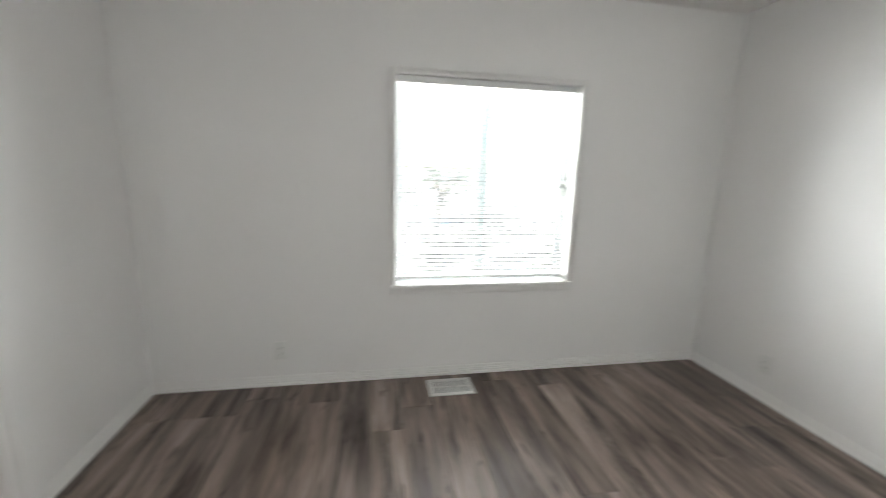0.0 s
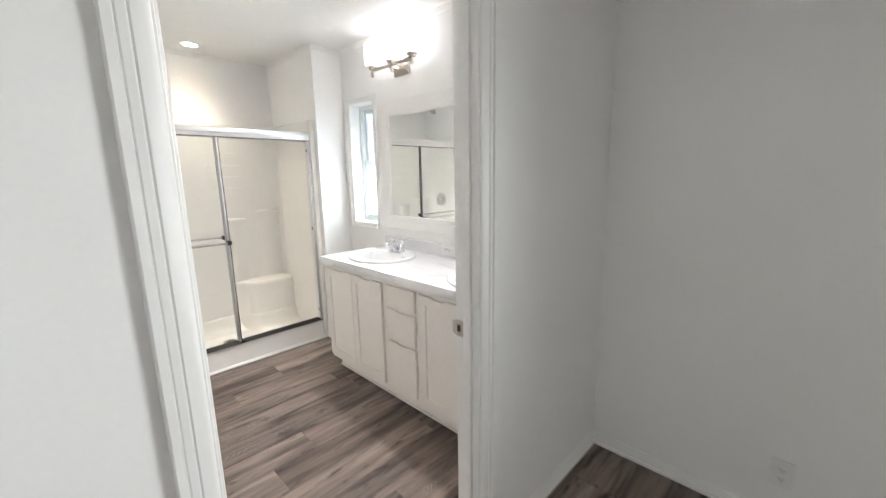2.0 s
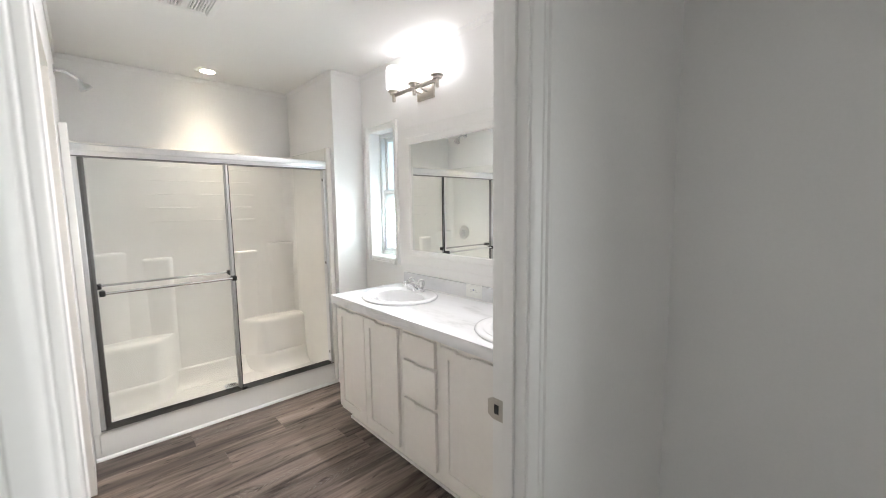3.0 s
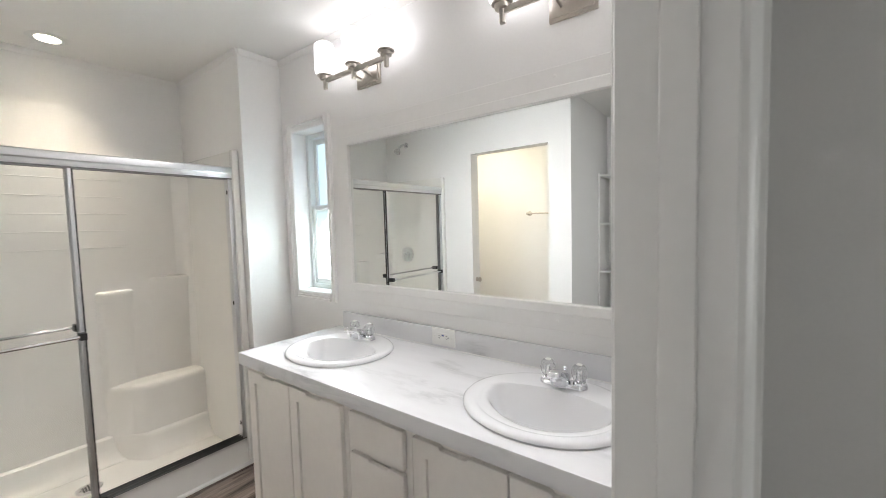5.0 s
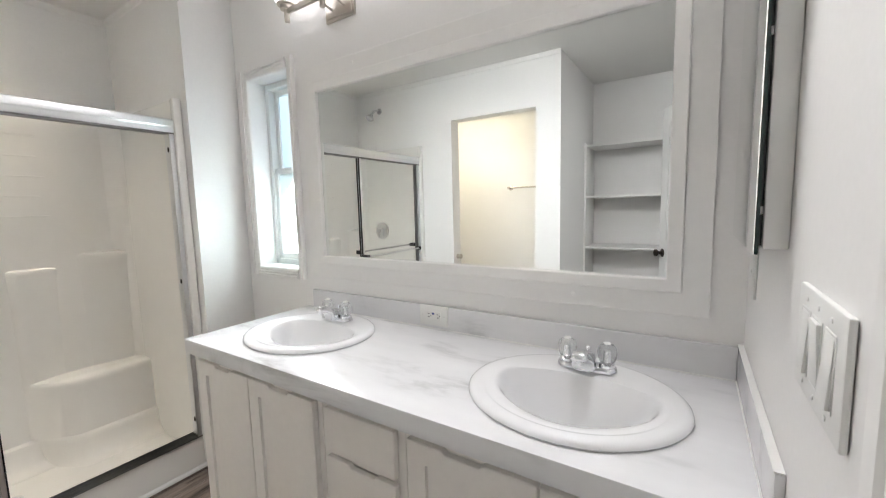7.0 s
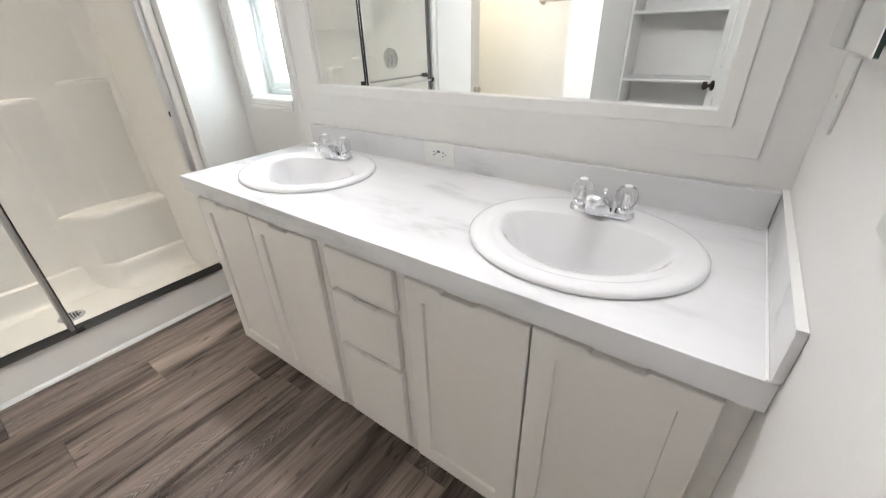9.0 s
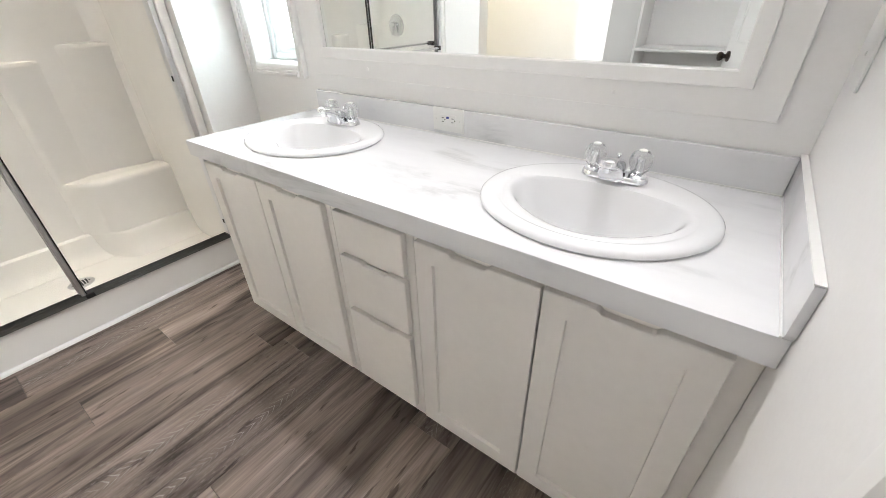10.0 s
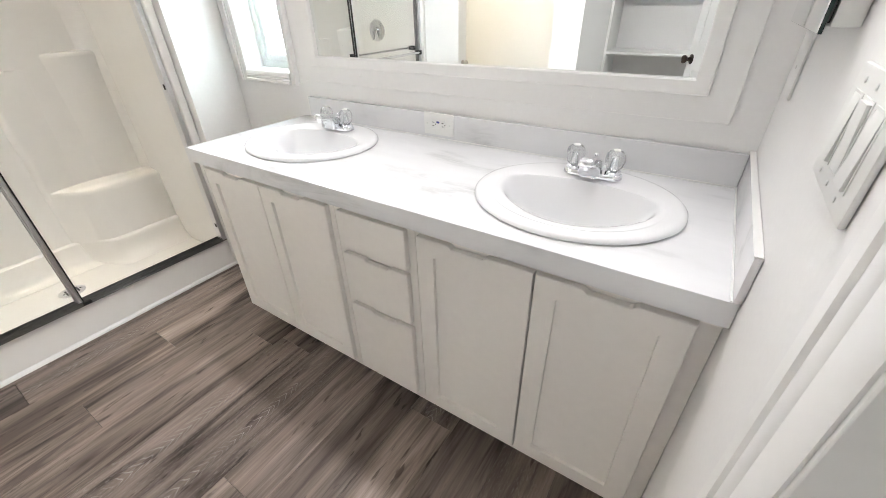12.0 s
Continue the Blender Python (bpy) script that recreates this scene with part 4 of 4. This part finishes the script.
curb_out = [(SX1 - 0.035, 0.0), (SX1 - 0.035, 0.145), (SX1 - 0.045, 0.165), (SX1 - 0.06, 0.17), (SX1 - 0.10, 0.168), (SX1 - 0.125, 0.15), (SX1 - 0.14, 0.06), (SX1 - 0.17, 0.041), (SX1 - 0.17, 0.0)]
prism(curb_out, lambda u, v, k: (u, SY1 if k else SY0, v), pan)
part("pan", pan, FIBRE, stall)
part("curb_shoe", moulding([(0, 0), (0.016, 0), (0.015, 0.006), (0.011, 0.011), (0.006, 0.015), (0, 0.016)], (SX1 - 0.035, SY0 + 0.002, 0), (SX1 - 0.035, SY1, 0), (1, 0, 0), (0, 0, 1)), TRIM, stall)
BX = SX0 + 0.05


part("back_panel", box(SX0, BX, SY0, SY1, 0.03, ST, 0.004, 1), FIBRE, stall)
part("side_panel", box(BX, SX1 - 0.012, SY1 - 0.028, SY1, 0.03, ST, 0.004, 1), FIBRE, stall)
part("side_panel", box(BX, SX1 - 0.012, SY0, SY0 + 0.028, 0.03, ST, 0.004, 1), FIBRE, stall)
def ease(t):
    t = max(0.0, min(1.0, t))
    return t * t * (3 - 2 * t)


def bulge(y0, y1, deep, levels, soft0, soft1):
    """A moulded swelling of the back panel from y0 to y1: levels of (height, share of depth), eased off over soft0 and soft1 at its ends."""
    bm = bmesh.new()
    n, rows = 28, []
    for z, share in levels:
        row = []
        for i in range(n + 1):
            u = i / n
            y = y0 + (y1 - y0) * u
            d = min(ease(abs(y - y0) / soft0) if soft0 else 1, ease(abs(y - y1) / soft1) if soft1 else 1)
            row.append(bm.verts.new((BX - 0.012 + (deep + 0.012) * d * share, y, z)))
        rows.append(row)
    for p, q in zip(rows, rows[1:]):
        for i in range(n):
            bm.faces.new((p[i], p[i + 1], q[i + 1], q[i]))
    return bm


mid = (SY0 + SY1) / 2
for k in (-1, 1):
    seat_l = [(0.035, 1.62), (0.05, 1.42), (0.075, 1.26), (0.11, 1.17), (0.15, 1.13), (0.168, 1.115), (0.177, 1.08), (0.183, 1.01), (0.44, 1.0), (0.455, 0.985), (0.467, 0.95), (0.474, 0.88), (0.478, 0.5), (0.482, 0.0)]

    def tower(top):
        return [(0.43, 0.7), (0.6, 0.73), (0.8, 0.78), (top - 0.1, 0.86), (top - 0.05, 0.93), (top - 0.022, 1.0), (top - 0.012, 0.97), (top - 0.003, 0.85), (top + 0.002, 0.45), (top + 0.006, 0.0)]

    def at(y):
        return y if k > 0 else 2 * mid - y

    part("seat", bulge(at(-0.81), at(-0.25), 0.15, seat_l, 0.2, 0), FIBRE, stall)
    part("shelf", bulge(at(-0.80), at(-0.52), 0.03, tower(1.055), 0.05, 0.22), FIBRE, stall)
    part("corner_shelf", bulge(at(-0.6), at(-0.25), 0.036, tower(1.115), 0.26, 0), FIBRE, stall)
for i in range(5):
    z = 1.32 + 0.1 * i
    part("ledge_line", box(BX - 0.002, BX + 0.0015, -1.33, -0.60 - 0.02 * (i % 2), z, z + 0.006, 0.002, 2), FIBRE, stall)
skirt = [(-0.02, 0.03), (0.1, 0.03), (0.1, 0.042), (0.066, 0.054), (0.042, 0.08), (0.03, 0.115), (0.026, 0.155), (0.022, 0.172), (0.012, 0.18), (-0.02, 0.183)]
part("skirt_ledge", prism(skirt, lambda u, v, k: (BX + u, SY1 - 0.02 if k else SY0 + 0.02, v)), FIBRE, stall)
# coved inner corners
for y, way in ((SY1 - 0.026, -1), (SY0 + 0.026, 1)):
    cove = [(-0.01, -0.01), (0.1, -0.01)] + [(0.1 - 0.1 * math.sin(radians(a)), 0.1 - 0.1 * math.cos(radians(a))) for a in range(0, 91, 10)] + [(-0.01, 0.1)]
    part("corner_cove", prism(cove, lambda u, v, k: (BX - 0.002 + u, y + way * (v - 0.002), ST - 0.004 if k else 0.03)), FIBRE, stall)
part("flange", box(SX1 - 0.035, SX1, SY1 - 0.035, SY1, 0.165, ST, 0.005, 3), FIBRE, stall)
part("flange", box(SX1 - 0.035, SX1, SY0, SY0 + 0.035, 0.165, ST, 0.005, 3), FIBRE, stall)
drain = part("drain", lathe([(0.057, 0), (0.057, 0.003), (0.05, 0.0045), (0.012, 0.004)], (-2.665, -0.922, 0.04), seg=32), CHROME, stall, "round chrome drain grate")
for i in range(-3, 4):
    for j in range(-3, 4):
        if i * i + j * j < 9.5:
            part("grate_hole", lathe([(0.0045, 0), (0.0045, 0.0006)], (-2.665 + 0.012 * i, -0.922 + 0.012 * j, 0.0444), seg=8), SLOT, drain)

doors = thing("shower_door", (DX, -1.0, 0.168), "sliding glass shower door in an aluminium frame, slid open", "shower door")
YN, YS = -0.287, -1.70
hdr = [(-0.024, 1.70), (0.03, 1.70), (0.03, 1.722), (0.034, 1.728), (0.034, 1.756), (0.028, 1.762), (-0.018, 1.762), (-0.024, 1.756)]
part("header", prism(hdr, lambda u, v, k: (DX + u, YN if k else YS, v), None, 0.001), ALU, doors)
part("header_channel", box(DX - 0.02, DX + 0.026, YS, YN, 1.693, 1.6998), ALU_DARK, doors)
bm = box(DX - 0.024, DX + 0.024, YS, YN, 0.170, 0.176, 0.001, 1)
for u in (-0.023, 0.0, 0.021):
    box(DX + u - 0.0015, DX + u + 0.0015, YS, YN, 0.176, 0.190, 0.0006, 1, bm)
part("bottom_track", bm, ALU_DARK, doors)
part("track_channel", box(DX - 0.0205, DX + 0.0185, YS, YN, 0.1763, 0.180), ALU_DARK, doors)
for y0, y1 in ((YN - 0.022, YN), (YS, YS + 0.022)):
    bm = box(DX - 0.024, DX + 0.024, y0, y1, 0.176, 1.70, 0.002, 1)
    part("side_jamb", bm, ALU, doors)
for z in (0.27, 0.985, 1.62):
    part("bumper", box(DX + 0.004, DX + 0.016, YN - 0.026, YN - 0.022, z - 0.012, z + 0.012, 0.002, 1), BLACK, doors)
for x, ya, yb, zb in ((DX + 0.012, -1.66, -0.97, 0.955), (DX - 0.012, -1.672, -0.974, 0.985)):
    bm = bmesh.new()
    bm.faces.new([bm.verts.new((x, y, z)) for y, z in ((ya, 0.19), (yb, 0.19), (yb, 1.695), (ya, 1.695))])
    pane = part("glass_panel", bm, SHOWER_GLASS, doors, "clear glass door panel")
    pane.visible_shadow = False
    for y in (ya, yb):
        part("edge_rail", box(x - 0.006, x + 0.006, y - 0.008, y + 0.008, 0.188, 1.696, 0.002, 1), ALU if y == yb else ALU_DARK, pane)
    part("gasket", box(x - 0.0068, x + 0.0068, yb + 0.0082, yb + 0.0125, 0.19, 1.694, 0.001, 1), BLACK, pane, "black rubber seal")
    out = 0.04 if x > DX else -0.04
    bar = part("towel_bar", rod((x + out, ya + 0.03, zb), (x + out, yb - 0.002, zb), 0.008, 14), CHROME, pane, "chrome towel bar")
    for y in (ya + 0.03, yb):
        part("bracket", box(min(x, x + out * 1.25), max(x, x + out * 1.25), y - 0.017, y + 0.009, zb - 0.015, zb + 0.015, 0.003, 2), BLACK, pane, "black plastic bracket")
part("guide", box(DX + 0.02, DX + 0.036, -0.968, -0.935, 0.176, 0.192, 0.003, 2), BLACK, doors, "black bottom guide")

valve = thing("shower_valve", (-2.69, -1.70, 1.1), "round chrome shower valve on the stall's end wall", "shower valve")
part("escutcheon", lathe([(0.083, 0), (0.081, 0.005), (0.06, 0.013), (0.045, 0.015)], (-2.69, -1.707, 1.1), (0, 1, 0), 36), CHROME, valve)
part("hub", lathe([(0.03, 0), (0.029, 0.035), (0.022, 0.045)], (-2.69, -1.695, 1.1), (0, 1, 0), 24), CHROME, valve)
part("lever", box(-2.70, -2.68, -1.665, -1.645, 1.03, 1.1, 0.006, 2), CHROME, valve)
head = thing("wall_shower", (-2.69, -1.737, 2.2), "chrome shower head on a short arm high on the wall", "shower")
part("flange", lathe([(0.03, 0), (0.028, 0.006), (0.014, 0.01)], (-2.69, -1.737, 2.235), (0, 1, 0), 24), CHROME, head)
part("arm", tube([(-2.69, -1.735, 2.235), (-2.69, -1.69, 2.235), (-2.69, -1.65, 2.215), (-2.69, -1.625, 2.19)], [0.011] * 4, 12), CHROME, head)
part("spray", lathe([(0.012, 0), (0.016, 0.02), (0.034, 0.045), (0.036, 0.06), (0.03, 0.062)], (-2.69, -1.63, 2.195), (0, 0.55, -0.83), 24), CHROME, head)


# ---- the wall by the doorway ----
switch = thing("light_switch", (0, -0.689, 1.161), "white triple rocker light switch plate by the doorway", "switch")
SW0, SW1, SZ0, SZ1 = -0.776, -0.602, 1.102, 1.22
part("cover_plate", box(-0.0075, -0.0005, SW0, SW1, SZ0, SZ1, 0.003, 2), PLASTIC, switch)
for i, tilt in enumerate((5, -5, 5)):
    y = (SW0 + SW1) / 2 + 0.046 * (i - 1)
    part("bezel", box(-0.0085, -0.0072, y - 0.018, y + 0.018, 1.161 - 0.036, 1.161 + 0.036, 0.0005, 1), PLASTIC, switch)
    dz, h = 0.033, 0.0018 if tilt > 0 else -0.0018
    wedge = [(-0.008, -dz), (-0.0105 - h, -dz), (-0.0105 + h, dz), (-0.008, dz)]
    part("rocker", prism(wedge, lambda u, v, k: (u, y - 0.0155 + 0.031 * k, 1.161 + v), None, 0.0008), PLASTIC, switch)
    for z in (1.115, 1.207):
        part("screw", lathe([(0.003, 0), (0.0028, 0.001), (0.0015, 0.0014)], (-0.0075, y, z), (-1, 0, 0), 10), PLASTIC, switch)

cover = thing("blank_cover_plate", (0, -0.12, 1.16), "white blank cover plate under the small cabinet", "cover plate")
part("plate", box(-0.006, -0.0005, -0.168, -0.072, 1.103, 1.219, 0.002, 2), PLASTIC, cover)
part("screw", lathe([(0.004, 0), (0.0035, 0.0012)], (-0.006, -0.12, 1.158), (-1, 0, 0), 12), GRILLE, cover)

med = thing("medicine_cabinet", (0, -0.295, 1.56), "white medicine cabinet with a frameless mirror door", "cabinet")
part("body", box(-0.031, -0.0005, -0.478, -0.13, 1.243, 1.885, 0.003, 2), PLASTIC, med)
# black slab put in as the shade of the gap behind the mirror door
part("gap_shade", box(-0.036, -0.0312, -0.47, -0.135, 1.248, 1.88), BLACK, med)
part("mirror_door", box(-0.0405, -0.0362, -0.486, -0.103, 1.236, 1.892), MEDGE, med, "mirror glass door with dark edges")
part("mirror_face", box(-0.0420, -0.0407, -0.485, -0.104, 1.237, 1.891), SILVER, med)
for z in (1.30, 1.55, 1.6, 1.8):
    part("hinge_clip", box(-0.0355, -0.0315, -0.474, -0.4702, z - 0.006, z + 0.006, 0.001, 1), PLASTIC, med)

shelves = thing("linen_shelves", (-0.48, -2.62, 0), "built-in white linen shelves, empty", "shelves")
part("side_board", box(-0.963, -0.945, -2.788, -2.456, 0.0, 1.84, 0.002, 1), TRIM, shelves)
part("side_board", box(-0.02, -0.002, -2.788, -2.456, 0.0, 1.84, 0.002, 1), TRIM, shelves)
for z in (0.06, 0.5, 0.93, 1.38, 1.825):
    part("shelf", box(-0.9448, -0.0202, -2.788, -2.458, z - 0.018, z, 0.002, 1), TRIM, shelves)

# the bathroom door, swung open past the shelves
leaf = thing("bathroom_door", (-0.02, -1.735, 0), "white panelled door standing wide open with a dark bronze knob", "door")
LW, LH = 0.745, 2.03
bm = box(0, LW, -0.0175, 0.0175, 0.012, LH, 0.0015, 1)
slab = part("slab", bm, TRIM, leaf)
for side_k in (-1, 1):
    for x0, x1 in ((0.11, 0.335), (0.41, 0.635)):
        for z0, z1 in ((0.2, 0.85), (1.0, 1.62), (1.72, 1.92)):
            bm = bmesh.new()
            y0, y1 = sorted((side_k * 0.0172, side_k * 0.0225))
            for a, b, c, d in ((x0, x0 + 0.018, z0, z1), (x1 - 0.018, x1, z0, z1), (x0 + 0.018, x1 - 0.018, z0, z0 + 0.018), (x0 + 0.018, x1 - 0.018, z1 - 0.018, z1)):
                box(a, b, y0, y1, c, d, 0.002, 2, bm)
            part("panel_mould", bm, TRIM, leaf)
for side_k in (-1, 1):
    part("knob", lathe([(0.033, 0), (0.032, 0.006), (0.014, 0.011), (0.012, 0.03), (0.022, 0.036), (0.028, 0.047), (0.026, 0.058), (0.014, 0.064)], (LW - 0.065, side_k * 0.0175, 0.91), (0, side_k, 0), 24), BRONZE, leaf, "dark bronze knob")
for ob in leaf.children:
    ob.location = (-0.02, -1.735, 0)
leaf.matrix_world = pose(-0.025, -1.737, 0, 0, 0, -115)

towel = thing("towel_bar", (-1.55, -2.79, 1.5), "brushed nickel towel bar on the toilet room wall", "towel bar")
part("bar", rod((-1.8, -2.735, 1.5), (-1.25, -2.735, 1.5), 0.008, 14), NICKEL, towel)
for x in (-1.8, -1.25):
    part("post", lathe([(0.027, 0), (0.026, 0.008), (0.012, 0.014), (0.011, 0.045), (0.014, 0.055), (0.014, 0.066), (0.01, 0.07)], (x, -2.79, 1.5), (0, 1, 0), 20), NICKEL, towel)
jk = thing("jamb_knob", (-1.896, -1.80, 0.875), "small brushed nickel knob in the toilet room doorway", "knob")
part("knob", lathe([(0.022, 0), (0.021, 0.005), (0.009, 0.009), (0.008, 0.02), (0.02, 0.026), (0.024, 0.036), (0.014, 0.045)], (-1.896, -1.80, 0.875), (1, 0, 0), 20), NICKEL, jk)

# ---- outside ----
ground = solid("ground", box(-400, 400, 0.16, 800, -0.75, -0.7), GROUND, "pale sunlit gravel ground outside", "ground", "structure")


def tree(x, y, height, spread, seed, label):
    rnd = random.Random(seed)
    t = thing("tree", (x, y, -0.7), label, "tree")
    bm = bmesh.new()
    base = Vector((x, y, -0.7))
    tips = []
    trunk_top = base + Vector((0.1, 0, height * 0.35))
    tube([base, base + Vector((0.05, 0.03, height * 0.2)), trunk_top], [0.08, 0.06, 0.05], 10, 1, bm)
    for i in range(9):
        a = 2 * math.pi * i / 9 + rnd.uniform(-0.3, 0.3)
        s = base + (trunk_top - base) * rnd.uniform(0.5, 1)
        e = s + Vector((math.cos(a) * spread * rnd.uniform(0.5, 0.9), math.sin(a) * spread * rnd.uniform(0.5, 0.9), height * rnd.uniform(0.15, 0.5)))
        m = (s + e) / 2 + Vector((0, 0, 0.2))
        tube([s, m, e], [0.05, 0.035, 0.012], 6, 1, bm)
        tips += [m, e, (m + e) / 2]
    part("trunk", bm, BARK, t)
    verts, faces = [], []
    for tip in tips:
        for _ in range(26):
            c = tip + Vector([rnd.gauss(0, spread * 0.2) for _ in range(3)])
            d1 = Vector([rnd.uniform(-1, 1) for _ in range(3)]).normalized() * rnd.uniform(0.05, 0.1)
            d2 = d1.orthogonal().normalized() * rnd.uniform(0.03, 0.06)
            k = len(verts)
            verts += [c - d1, c + d2, c + d1, c - d2]
            faces.append((k, k + 1, k + 2, k + 3))
    me = bpy.data.meshes.new("crown")
    me.from_pydata([v - base for v in verts], [], faces)
    me.materials.append(LEAF)
    ob = new("crown", me)
    ob.parent = t
    tagged(ob, "sparse grey-green leaves", kind="stuff")
    return t


tree(3.8, 12.0, 3.3, 1.5, 3, "sparse grey-green tree in the pale yard")
tree(11.5, 15.5, 4.2, 1.4, 5, "larger sparse tree farther off in the yard")

# ---- floor planks, laid along the rooms' length ----
PW, PL = 0.18, 1.22
plank_meshes = {}


def plank(x0, x1, y0, y1, limed):
    w, d = round(x1 - x0 - 0.0012, 4), round(y1 - y0 - 0.0012, 4)
    if (w, d, limed) not in plank_meshes:
        b = bmesh.new()
        bmesh.ops.create_cube(b, size=1)
        bmesh.ops.scale(b, vec=(w, d, 0.006), verts=b.verts)
        bmesh.ops.translate(b, vec=(0, 0, -0.003), verts=b.verts)
        top = [e for e in b.edges if all(v.co.z > -0.001 for v in e.verts)]
        bmesh.ops.bevel(b, geom=top, offset=0.0012, segments=1, affect="EDGES")
        me = bpy.data.meshes.new("plank")
        b.to_mesh(me)
        b.free()
        me.materials.append(PLANKS[limed])
        plank_meshes[(w, d, limed)] = me
    ob = new("plank", plank_meshes[(w, d, limed)])
    ob.location = ((x0 + x1) / 2, (y0 + y1) / 2, 0)
    ob.parent = floor


rnd = random.Random(11)
for k in range(-8, 31):
    x0 = -1.66 + PW * k
    x1 = x0 + PW
    y = 0.0 - rnd.uniform(0.05, PL)
    if k == -1:
        y = -1.177
    if k == -2:
        y = -0.825
    if k in (1, 2):
        y = -0.62 + 0.09 * k
    low = -2.79 if x1 < 0.06 else -4.45
    hi = 0.0
    while hi > low + 0.01:
        lo = max(y, low)
        if hi - lo > 0.03 and x0 < 3.82:
            plank(x0, min(x1, 3.82), lo, hi, int(rnd.random() < 0.14 or (k in (1, 2) and -1.3 < lo < -0.9 or k in (1, 2) and lo < -1.3 and hi > -1.2)))
        hi, y = lo, lo - PL
